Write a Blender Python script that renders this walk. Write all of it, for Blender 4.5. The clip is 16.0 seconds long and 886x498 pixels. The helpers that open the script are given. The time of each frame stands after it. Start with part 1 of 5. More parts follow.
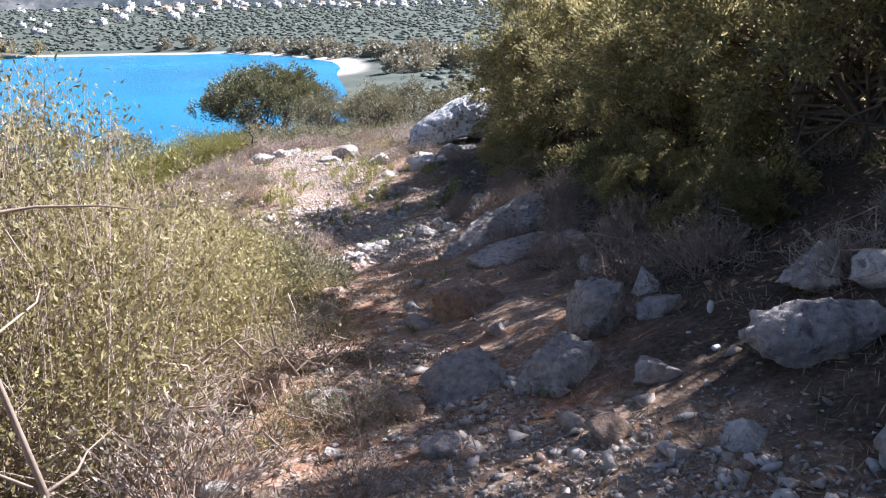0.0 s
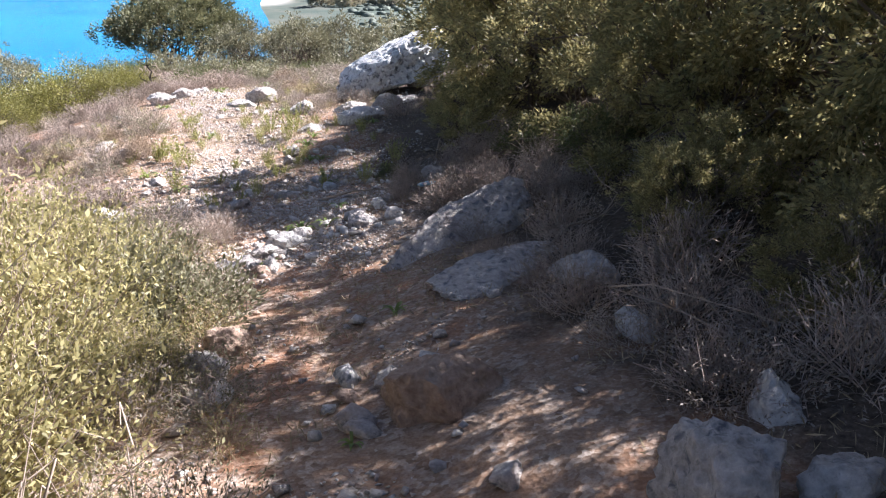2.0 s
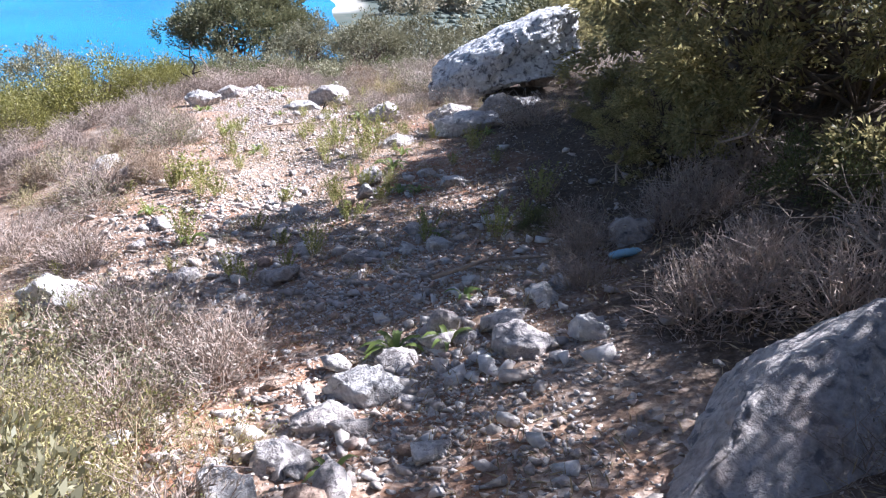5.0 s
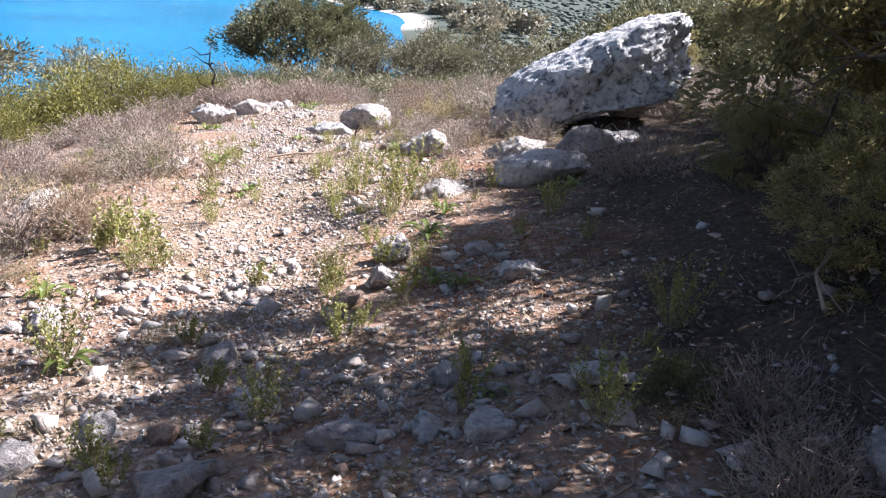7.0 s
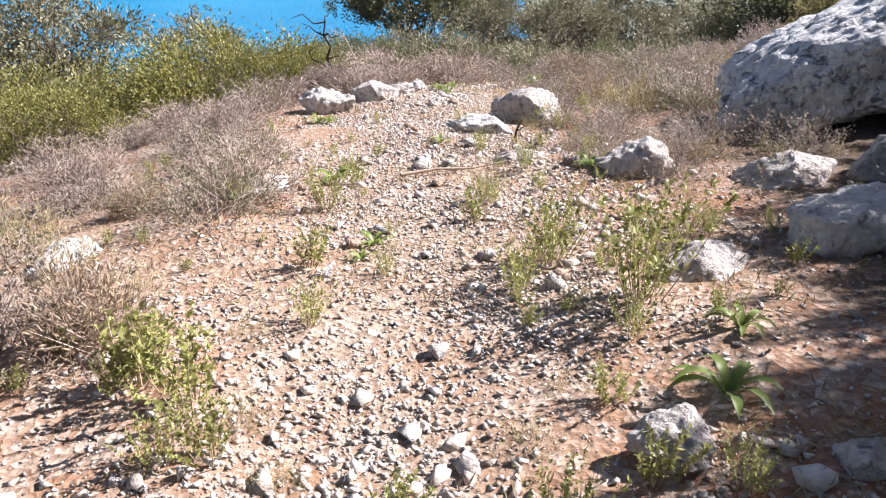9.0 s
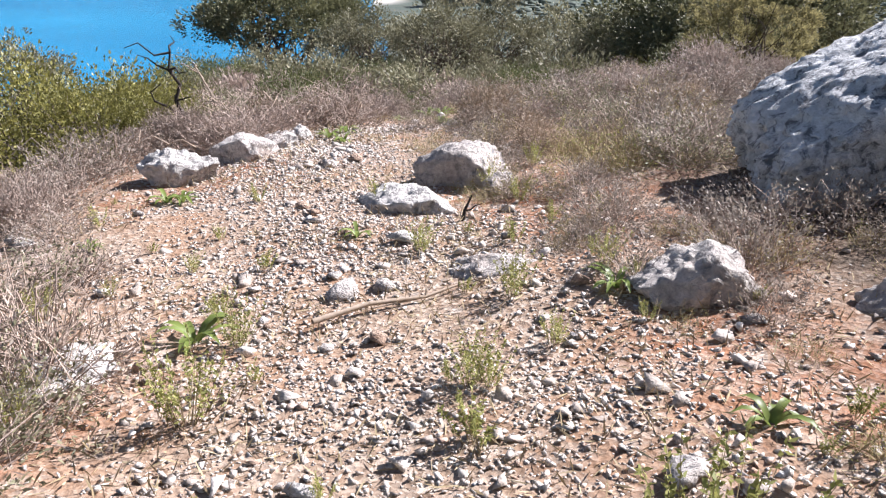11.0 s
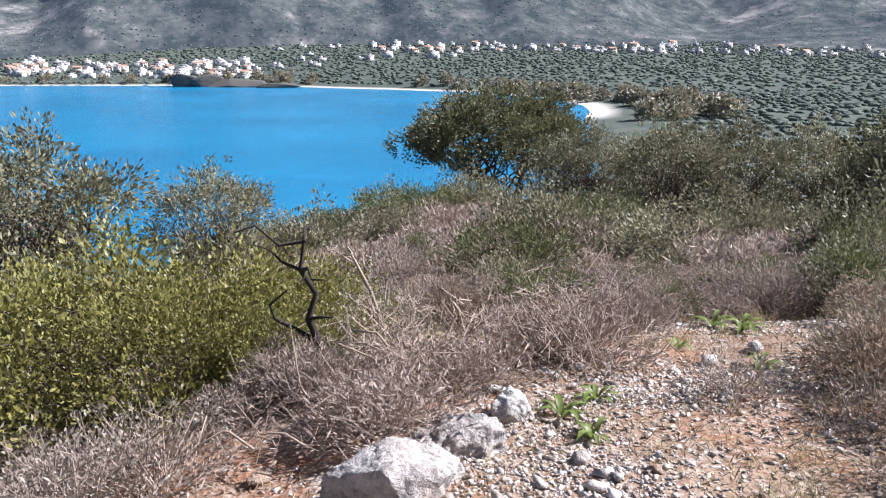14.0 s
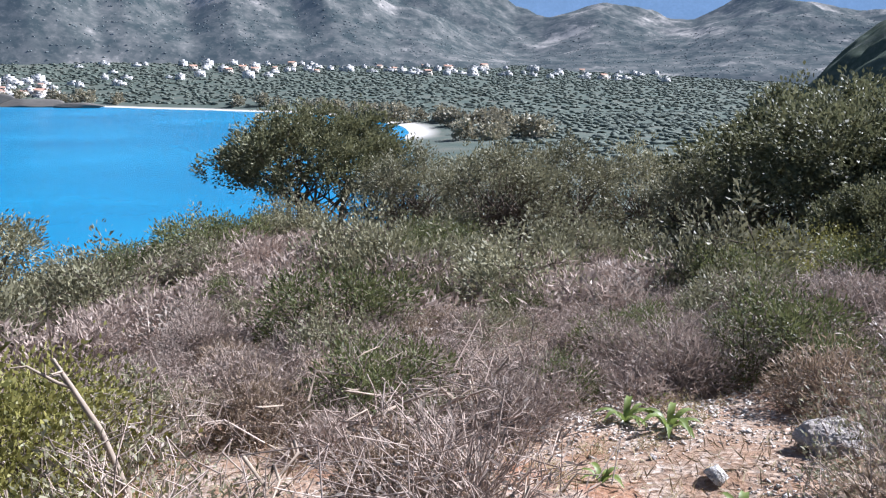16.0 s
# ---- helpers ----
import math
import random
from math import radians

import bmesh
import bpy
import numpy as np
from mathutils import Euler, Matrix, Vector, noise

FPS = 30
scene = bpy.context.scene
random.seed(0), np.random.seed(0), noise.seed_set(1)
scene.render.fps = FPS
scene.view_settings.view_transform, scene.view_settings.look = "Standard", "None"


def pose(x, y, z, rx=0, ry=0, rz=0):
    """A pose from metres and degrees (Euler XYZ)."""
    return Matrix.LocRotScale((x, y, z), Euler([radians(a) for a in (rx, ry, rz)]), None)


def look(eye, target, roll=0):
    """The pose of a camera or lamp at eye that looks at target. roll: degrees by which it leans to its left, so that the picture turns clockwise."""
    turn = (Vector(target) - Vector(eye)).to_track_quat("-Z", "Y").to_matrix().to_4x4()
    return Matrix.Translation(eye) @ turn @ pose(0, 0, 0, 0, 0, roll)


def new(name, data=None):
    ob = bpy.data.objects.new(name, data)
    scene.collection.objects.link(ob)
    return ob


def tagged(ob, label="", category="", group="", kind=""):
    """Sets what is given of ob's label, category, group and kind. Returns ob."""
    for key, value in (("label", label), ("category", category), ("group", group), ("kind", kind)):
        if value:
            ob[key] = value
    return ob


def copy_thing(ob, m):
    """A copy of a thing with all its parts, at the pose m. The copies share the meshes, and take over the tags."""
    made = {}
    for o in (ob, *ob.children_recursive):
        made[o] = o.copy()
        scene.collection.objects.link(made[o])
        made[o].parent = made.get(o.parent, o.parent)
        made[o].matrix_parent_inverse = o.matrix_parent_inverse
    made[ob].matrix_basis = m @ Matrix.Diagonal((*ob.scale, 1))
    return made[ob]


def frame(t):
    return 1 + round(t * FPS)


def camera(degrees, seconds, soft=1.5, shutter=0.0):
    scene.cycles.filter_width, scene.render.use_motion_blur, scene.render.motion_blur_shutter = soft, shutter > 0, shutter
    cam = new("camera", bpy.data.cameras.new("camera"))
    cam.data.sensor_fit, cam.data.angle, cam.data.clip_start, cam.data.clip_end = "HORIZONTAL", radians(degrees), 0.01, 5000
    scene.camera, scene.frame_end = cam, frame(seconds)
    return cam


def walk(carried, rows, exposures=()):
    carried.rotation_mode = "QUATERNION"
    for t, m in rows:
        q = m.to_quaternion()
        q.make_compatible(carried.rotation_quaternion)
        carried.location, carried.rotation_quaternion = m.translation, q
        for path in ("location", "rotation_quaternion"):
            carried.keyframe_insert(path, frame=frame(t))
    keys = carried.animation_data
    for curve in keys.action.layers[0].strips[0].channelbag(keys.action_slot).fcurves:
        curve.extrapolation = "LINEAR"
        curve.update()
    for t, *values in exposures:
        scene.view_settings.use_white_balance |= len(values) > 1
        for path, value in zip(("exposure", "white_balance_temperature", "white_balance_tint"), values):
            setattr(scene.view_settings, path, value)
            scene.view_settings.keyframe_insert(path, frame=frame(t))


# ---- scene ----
cam = camera(58.0, 16.0, soft=1.25)

PATH = [
    (0, (-3.515, -19.288, 3.684), (-2.949, -17.464, 3.093), -2.0),
    (0.5, (-3.444, -18.639, 3.659), (-2.839, -16.825, 3.073), -1.4),
    (1, (-3.356, -18.018, 3.609), (-2.699, -16.258, 2.923), -1.5),
    (1.5, (-3.194, -17.404, 3.563), (-2.462, -15.692, 2.833), 0.6),
    (2, (-2.928, -16.78, 3.417), (-2.194, -15.067, 2.69), 1.9),
    (2.5, (-2.738, -16.114, 3.237), (-2.017, -14.389, 2.527), 3.2),
    (3, (-2.567, -15.468, 3.038), (-1.98, -13.687, 2.343), 1.5),
    (3.2, (-2.534, -15.235, 2.952), (-2.002, -13.431, 2.27), 0.7),
    (5.3, (-2.07, -12.39, 2.512), (-1.465, -10.621, 1.801), 2.3),
    (5.5, (-1.966, -12.126, 2.48), (-1.361, -10.354, 1.778), 2.7),
    (6, (-1.698, -11.485, 2.403), (-1.12, -9.697, 1.719), 3.1),
    (6.5, (-1.518, -10.889, 2.293), (-0.986, -9.081, 1.623), 3.3),
    (7, (-1.398, -10.256, 2.177), (-0.941, -8.429, 1.502), 3.4),
    (7.5, (-1.353, -9.563, 2.124), (-0.999, -7.737, 1.391), 3.0),
    (8, (-1.345, -8.904, 2.057), (-1.121, -7.074, 1.282), 2.5),
    (8.2, (-1.341, -8.631, 2.021), (-1.181, -6.795, 1.243), 2.0),
    (10.3, (-1.679, -6.078, 1.784), (-1.357, -4.249, 1.04), 0.6),
    (10.5, (-1.646, -5.862, 1.769), (-1.267, -4.042, 1.03), 1.1),
    (11, (-1.525, -5.326, 1.752), (-1.026, -3.532, 1.021), 1.6),
    (11.5, (-1.389, -4.823, 1.766), (-0.85, -3.039, 1.043), 1.8),
    (12, (-1.214, -4.238, 1.736), (-0.726, -2.434, 1.025), 0.8),
    (12.5, (-1.082, -3.461, 1.692), (-0.718, -1.625, 0.987), 0.3),
    (13, (-1.076, -2.86, 1.671), (-0.877, -0.983, 1.011), -0.3),
    (13.5, (-1.19, -2.289, 1.73), (-1.108, -0.38, 1.138), 0.1),
    (14, (-1.239, -1.706, 1.703), (-1.227, 0.235, 1.224), -0.1),
    (14.5, (-1.265, -1.195, 1.684), (-1.226, 0.756, 1.248), 0.1),
    (15, (-1.263, -0.727, 1.666), (-1.092, 1.216, 1.225), 0.2),
    (15.5, (-1.238, -0.215, 1.593), (-0.909, 1.709, 1.155), 0.7),
    (16, (-1.066, 0.254, 1.525), (-0.62, 2.156, 1.097), 0.6),
]
walk(cam, [(t, look(eye, target, roll)) for t, eye, target, roll in PATH], exposures=[(0, 1.48, 5850, 20), (3, 1.75, 6000, 17), (5.5, 1.5, 5500, 19), (8, 1.35, 6150, 19), (11, 1.15, 5950, 17), (13.5, 0.9, 5850, 17), (16, 1.0, 5550, 15)])

# ---- world, sun, exposure ----
SUN_AZ, SUN_EL = 77.0, 40.5
world = bpy.data.worlds.new("sky")
scene.world = world
world.use_nodes = True
wt = world.node_tree
sky = wt.nodes.new("ShaderNodeTexSky")
sky.sky_type = "NISHITA"
sky.sun_disc = False
sky.sun_elevation, sky.sun_rotation = radians(SUN_EL), radians(SUN_AZ)
sky.air_density, sky.dust_density, sky.ozone_density = 1.0, 1.2, 1.5
wt.links.new(sky.outputs[0], wt.nodes["Background"].inputs[0])
wt.nodes["Background"].inputs[1].default_value = 0.037
sun = new("sun", bpy.data.lights.new("sun", "SUN"))
sun.data.energy, sun.data.angle, sun.data.color = 5.4, radians(0.53), (1.0, 0.96, 0.9)
sun.matrix_world = look((60 * math.sin(radians(SUN_AZ)) * math.cos(radians(SUN_EL)), 60 * math.cos(radians(SUN_AZ)) * math.cos(radians(SUN_EL)), 60 * math.sin(radians(SUN_EL))), (0, 0, 0))

# ---- materials ----


def ramp_node(nt, fac, stops):
    r = nt.nodes.new("ShaderNodeValToRGB")
    el = r.color_ramp.elements
    while len(el) < len(stops):
        el.new(0.5)
    for e, (p, c) in zip(el, stops):
        e.position, e.color = p, (*c, 1)
    nt.links.new(fac, r.inputs[0])
    return r.outputs[0]


def noise_node(nt, scale, detail=4.0, rough=0.6, space="pos", dist=0.0):
    n = nt.nodes.new("ShaderNodeTexNoise")
    n.inputs["Scale"].default_value, n.inputs["Detail"].default_value, n.inputs["Roughness"].default_value = scale, detail, rough
    n.inputs["Distortion"].default_value = dist
    if space == "pos":
        g = nt.nodes.new("ShaderNodeNewGeometry")
        nt.links.new(g.outputs["Position"], n.inputs["Vector"])
    else:
        g = nt.nodes.new("ShaderNodeTexCoord")
        nt.links.new(g.outputs["Object"], n.inputs["Vector"])
    return n.outputs["Fac"]


def mix_node(nt, fac, a, b, mode="MIX"):
    m = nt.nodes.new("ShaderNodeMix")
    m.data_type, m.blend_type = "RGBA", mode
    for sock, v in ((m.inputs[0], fac), (m.inputs[6], a), (m.inputs[7], b)):
        if isinstance(v, (int, float)):
            sock.default_value = v
        elif isinstance(v, tuple):
            sock.default_value = (*v, 1)
        else:
            nt.links.new(v, sock)
    return m.outputs[2]


def base(name, rough=0.9, spec=0.2):
    m = bpy.data.materials.new(name)
    m.use_nodes = True
    b = m.node_tree.nodes["Principled BSDF"]
    b.inputs["Roughness"].default_value, b.inputs["Specular IOR Level"].default_value = rough, spec
    return m, m.node_tree, b


def bump(nt, b, height, strength, dist):
    n = nt.nodes.new("ShaderNodeBump")
    n.inputs["Strength"].default_value, n.inputs["Distance"].default_value = strength, dist
    nt.links.new(height, n.inputs["Height"])
    nt.links.new(n.outputs[0], b.inputs["Normal"])


def leaf_material(name, dark, light, through_light=0.35, rough=0.55, spec=0.3):
    m, nt, b = base(name, rough, spec)
    g = nt.nodes.new("ShaderNodeNewGeometry")
    o = nt.nodes.new("ShaderNodeObjectInfo")
    n = noise_node(nt, 3.0, 2.0)
    mid = tuple((x + y) / 2 for x, y in zip(dark, light))
    c1 = ramp_node(nt, g.outputs["Random Per Island"], [(0, dark), (0.55, mid), (1, light)])
    c2 = mix_node(nt, n, c1, tuple(v * 1.25 for v in mid))
    c3 = mix_node(nt, 0.45, c1, c2)
    h = nt.nodes.new("ShaderNodeHueSaturation")
    mr = nt.nodes.new("ShaderNodeMapRange")
    mr.inputs[3].default_value, mr.inputs[4].default_value = 0.82, 1.18
    nt.links.new(o.outputs["Random"], mr.inputs[0])
    nt.links.new(mr.outputs[0], h.inputs["Value"])
    nt.links.new(c3, h.inputs["Color"])
    nt.links.new(h.outputs[0], b.inputs["Base Color"])
    t = nt.nodes.new("ShaderNodeBsdfTranslucent")
    nt.links.new(h.outputs[0], t.inputs[0])
    mx = nt.nodes.new("ShaderNodeMixShader")
    mx.inputs[0].default_value = through_light
    nt.links.new(b.outputs[0], mx.inputs[1])
    nt.links.new(t.outputs[0], mx.inputs[2])
    nt.links.new(mx.outputs[0], nt.nodes["Material Output"].inputs[0])
    return m


def rock_material(name, lo, mid, hi, pit=(0.17, 0.17, 0.18), red=0.25, pits=0.5):
    m, nt, b = base(name, 0.92, 0.15)
    big = noise_node(nt, 3.5, 5, 0.6)
    c = ramp_node(nt, big, [(0.3, lo), (0.5, mid), (0.68, hi)])
    fine = noise_node(nt, 26.0, 6, 0.65)
    c = mix_node(nt, 0.5, c, ramp_node(nt, fine, [(0.34, tuple(v * 0.7 for v in lo)), (0.66, tuple(min(v * 1.1, 0.86) for v in hi))]))
    p = noise_node(nt, 13.0, 5, 0.7, dist=0.6)
    pm = ramp_node(nt, p, [(pits - 0.14, (1, 1, 1)), (pits - 0.02, (0, 0, 0))])
    c = mix_node(nt, pm, c, pit)
    r = ramp_node(nt, noise_node(nt, 2.1, 3), [(0.58, (0, 0, 0)), (0.72, (red, red, red))])
    c = mix_node(nt, r, c, (0.36, 0.2, 0.12))
    nt.links.new(c, b.inputs["Base Color"])
    bump(nt, b, mix_node(nt, 0.5, fine, p), 1.0, 0.06)
    return m


ROCK = rock_material("limestone", (0.3, 0.265, 0.245), (0.48, 0.43, 0.395), (0.7, 0.64, 0.585), red=0.25, pits=0.47)
ROCK_WHITE = rock_material("pitted white limestone", (0.54, 0.54, 0.54), (0.74, 0.73, 0.71), (0.84, 0.83, 0.81), red=0.0, pits=0.515)
ROCK_PALE = rock_material("pale limestone", (0.43, 0.395, 0.37), (0.62, 0.575, 0.535), (0.8, 0.755, 0.71), (0.22, 0.21, 0.2), red=0.12, pits=0.47)
ROCK_RED = rock_material("iron stained limestone", (0.3, 0.2, 0.15), (0.42, 0.29, 0.21), (0.55, 0.43, 0.34), red=0.5, pits=0.36)


def soil_material():
    m, nt, b = base("stony soil", 0.95, 0.1)
    big = noise_node(nt, 0.55, 4, 0.6)
    soil = ramp_node(nt, big, [(0.36, (0.4, 0.3, 0.22)), (0.5, (0.37, 0.23, 0.145)), (0.62, (0.37, 0.165, 0.085))])
    v = nt.nodes.new("ShaderNodeTexVoronoi")
    v.inputs["Scale"].default_value = 34
    g = nt.nodes.new("ShaderNodeNewGeometry")
    nt.links.new(g.outputs["Position"], v.inputs["Vector"])
    peb = ramp_node(nt, v.outputs["Color"], [(0.15, (0.26, 0.19, 0.14)), (0.55, (0.47, 0.39, 0.32)), (0.9, (0.68, 0.62, 0.55))])
    cover = ramp_node(nt, noise_node(nt, 5.0, 5, 0.7), [(0.4, (0.15, 0.15, 0.15)), (0.6, (0.85, 0.85, 0.85))])
    near_c = mix_node(nt, cover, soil, peb)
    lit = ramp_node(nt, noise_node(nt, 60, 4, 0.7), [(0.35, (0.45, 0.33, 0.25)), (0.65, (1, 0.97, 0.92))])
    near_c = mix_node(nt, 0.6, near_c, lit, "MULTIPLY")
    # dark needle litter gathered on the uphill bank, with deeper shade painted in
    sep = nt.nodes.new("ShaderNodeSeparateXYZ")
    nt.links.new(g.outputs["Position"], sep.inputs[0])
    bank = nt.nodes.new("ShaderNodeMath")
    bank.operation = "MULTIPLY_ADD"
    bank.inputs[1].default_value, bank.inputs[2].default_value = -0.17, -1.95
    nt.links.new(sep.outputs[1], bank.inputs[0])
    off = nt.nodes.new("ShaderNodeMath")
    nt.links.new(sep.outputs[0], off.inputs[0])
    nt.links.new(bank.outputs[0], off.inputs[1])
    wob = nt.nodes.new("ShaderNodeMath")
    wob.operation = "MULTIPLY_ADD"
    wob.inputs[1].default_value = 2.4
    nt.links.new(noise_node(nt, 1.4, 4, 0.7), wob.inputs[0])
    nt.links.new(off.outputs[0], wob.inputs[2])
    duff_shade = nt.nodes.new("ShaderNodeMapRange")
    duff_shade.inputs[1].default_value, duff_shade.inputs[2].default_value = 0.2, 1.1
    nt.links.new(wob.outputs[0], duff_shade.inputs[0])
    duff_shade_c = ramp_node(nt, noise_node(nt, 30, 5, 0.7), [(0.35, (0.05, 0.037, 0.028)), (0.6, (0.13, 0.1, 0.075)), (0.75, (0.3, 0.25, 0.2))])
    near_c = mix_node(nt, duff_shade.outputs[0], near_c, duff_shade_c)
    # scrub cover on the lower slope and the plain
    mr = nt.nodes.new("ShaderNodeMapRange")
    mr.inputs[1].default_value, mr.inputs[2].default_value = 32.0, 62.0
    nt.links.new(sep.outputs[1], mr.inputs[0])
    far_c = ramp_node(nt, noise_node(nt, 0.06, 6, 0.7), [(0.35, (0.075, 0.1, 0.085)), (0.5, (0.1, 0.12, 0.1)), (0.65, (0.14, 0.145, 0.12))])
    # pale beach sand near the waterline
    mz = nt.nodes.new("ShaderNodeMapRange")
    mz.inputs[1].default_value, mz.inputs[2].default_value, mz.inputs[3].default_value, mz.inputs[4].default_value = -30.2, -29.4, 1.0, 0.0
    nt.links.new(sep.outputs[2], mz.inputs[0])
    my = nt.nodes.new("ShaderNodeMapRange")
    my.inputs[1].default_value, my.inputs[2].default_value = 385.0, 415.0
    nt.links.new(sep.outputs[1], my.inputs[0])
    sand = nt.nodes.new("ShaderNodeMath")
    sand.operation = "MULTIPLY"
    nt.links.new(mz.outputs[0], sand.inputs[0])
    nt.links.new(my.outputs[0], sand.inputs[1])
    far_c = mix_node(nt, sand.outputs[0], far_c, (0.6, 0.56, 0.5))
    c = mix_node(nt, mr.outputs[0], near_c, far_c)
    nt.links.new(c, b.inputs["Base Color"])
    bump(nt, b, mix_node(nt, 0.5, v.outputs["Distance"], noise_node(nt, 40, 5, 0.7)), 0.8, 0.02)
    return m


SOIL = soil_material()


def pebble_material():
    m, nt, b = base("pebble limestone", 0.9, 0.15)
    g = nt.nodes.new("ShaderNodeNewGeometry")
    c = ramp_node(nt, g.outputs["Random Per Island"], [(0, (0.26, 0.2, 0.16)), (0.3, (0.46, 0.38, 0.31)), (0.6, (0.6, 0.53, 0.46)), (0.85, (0.76, 0.71, 0.66)), (1, (0.42, 0.23, 0.13))])
    c = mix_node(nt, 0.35, c, ramp_node(nt, noise_node(nt, 45, 5), [(0.3, (0.25, 0.22, 0.2)), (0.7, (0.75, 0.72, 0.68))]))
    nt.links.new(c, b.inputs["Base Color"])
    bump(nt, b, noise_node(nt, 80, 4), 0.6, 0.01)
    return m


PEBBLE = pebble_material()


def wood_material(name, a, c2, scale=30):
    m, nt, b = base(name, 0.9, 0.1)
    g = nt.nodes.new("ShaderNodeNewGeometry")
    c = ramp_node(nt, g.outputs["Random Per Island"], [(0, a), (1, c2)])
    c = mix_node(nt, 0.4, c, ramp_node(nt, noise_node(nt, scale, 4), [(0.3, tuple(v * 0.6 for v in a)), (0.7, c2)]))
    o = nt.nodes.new("ShaderNodeObjectInfo")
    c = mix_node(nt, 0.55, c, ramp_node(nt, o.outputs["Random"], [(0, (0.5, 0.46, 0.44)), (0.5, (0.85, 0.82, 0.8)), (1, (1, 0.93, 0.86))]), "MULTIPLY")
    nt.links.new(c, b.inputs["Base Color"])
    return m


TWIG_GREY = wood_material("dry grey twigs", (0.3, 0.235, 0.195), (0.6, 0.505, 0.435))
TWIG_STRAW = wood_material("dry straw", (0.36, 0.28, 0.16), (0.62, 0.52, 0.34))
BARK = wood_material("grey bark", (0.1, 0.08, 0.065), (0.24, 0.2, 0.16))
BARK_DARK = wood_material("charred dead wood", (0.03, 0.027, 0.025), (0.1, 0.085, 0.075))
DEADWOOD = wood_material("bleached dead wood", (0.3, 0.23, 0.17), (0.52, 0.44, 0.36))
LEAF_DRY = leaf_material("grey green thyme leaves", (0.2, 0.17, 0.14), (0.46, 0.4, 0.33), 0.2)
LEAF_CUSHION = leaf_material("dry mauve grey cushion twigs", (0.16, 0.118, 0.097), (0.5, 0.405, 0.34), 0.25)
LEAF_RUST = leaf_material("dry russet cushion twigs", (0.15, 0.11, 0.07), (0.46, 0.35, 0.25), 0.25)
LEAF_BROOM = leaf_material("yellow green broom stems", (0.14, 0.135, 0.05), (0.58, 0.5, 0.24), 0.35)
LEAF_WEED = leaf_material("spurge leaves", (0.17, 0.19, 0.055), (0.5, 0.48, 0.17), 0.3)
LEAF_JUNIPER = leaf_material("juniper needles", (0.13, 0.125, 0.055), (0.5, 0.43, 0.2), 0.58)
LEAF_MASTIC = leaf_material("mastic leaves", (0.08, 0.085, 0.022), (0.37, 0.335, 0.1), 0.3, 0.45, 0.35)
LEAF_OLIVE = leaf_material("olive leaves", (0.12, 0.12, 0.07), (0.35, 0.325, 0.2), 0.25)
LEAF_CAROB = leaf_material("carob leaves", (0.075, 0.085, 0.045), (0.26, 0.25, 0.13), 0.25)
LEAF_SQUILL = leaf_material("squill leaves", (0.095, 0.14, 0.03), (0.28, 0.34, 0.09), 0.35, 0.45, 0.4)


def sea_material():
    m, nt, b = base("sea water", 0.25, 0.3)
    n = noise_node(nt, 0.012, 4)
    c = ramp_node(nt, n, [(0.3, (0.01, 0.18, 0.36)), (0.7, (0.016, 0.25, 0.46))])
    nt.links.new(c, b.inputs["Base Color"])
    bump(nt, b, noise_node(nt, 0.8, 5, 0.7), 0.5, 0.4)
    return m


SEA = sea_material()

# ---- mesh helpers ----


def mesh_of(name, verts, faces, material, smooth=False):
    """A mesh from an array of places and an array of faces of one size."""
    me = bpy.data.meshes.new(name)
    verts, faces = np.asarray(verts, np.float32), np.asarray(faces, np.int32)
    k = faces.shape[1]
    me.vertices.add(len(verts))
    me.vertices.foreach_set("co", verts.ravel())
    me.loops.add(faces.size)
    me.loops.foreach_set("vertex_index", faces.ravel())
    me.polygons.add(len(faces))
    me.polygons.foreach_set("loop_start", np.arange(len(faces), dtype=np.int32) * k)
    if smooth:
        me.polygons.foreach_set("use_smooth", np.ones(len(faces), bool))
    me.update(calc_edges=True)
    me.materials.append(material)
    return me


def joined(pieces):
    """Several (verts, faces) with faces of one size as one pair."""
    vs, fs, n = [], [], 0
    for v, f in pieces:
        vs.append(v)
        fs.append(np.asarray(f) + n)
        n += len(v)
    return np.concatenate(vs), np.concatenate(fs)


def hash3(ix, iy, iz, seed):
    h = (ix * 374761393 + iy * 668265263 + iz * 2147483647 + seed * 144665) & 0xFFFFFFFF
    h = ((h ^ (h >> 13)) * 1274126177) & 0xFFFFFFFF
    return ((h ^ (h >> 16)) & 0xFFFF) / 65535.0


def vnoise(p, seed=0):
    """Smooth noise from 0 to 1 at an array of places."""
    p = np.asarray(p, float)
    i = np.floor(p).astype(np.int64)
    f = p - i
    f = f * f * (3 - 2 * f)
    out = 0
    for a in (0, 1):
        for b in (0, 1):
            for c in (0, 1):
                w = (f[..., 0] if a else 1 - f[..., 0]) * (f[..., 1] if b else 1 - f[..., 1]) * (f[..., 2] if c else 1 - f[..., 2])
                out = out + w * hash3(i[..., 0] + a, i[..., 1] + b, i[..., 2] + c, seed)
    return out


def fbm(p, octaves=4, seed=0, gain=0.5):
    p = np.asarray(p, float)
    s, a, t = 0, 1.0, 0
    for k in range(octaves):
        s = s + a * vnoise(p * 2.03**k + 17.3 * k, seed + k)
        t, a = t + a, a * gain
    return s / t


def xyz(x, y, z=0.0):
    x, y = np.broadcast_arrays(np.asarray(x, float), np.asarray(y, float))
    return np.stack([x, y, np.full(x.shape, z)], -1)


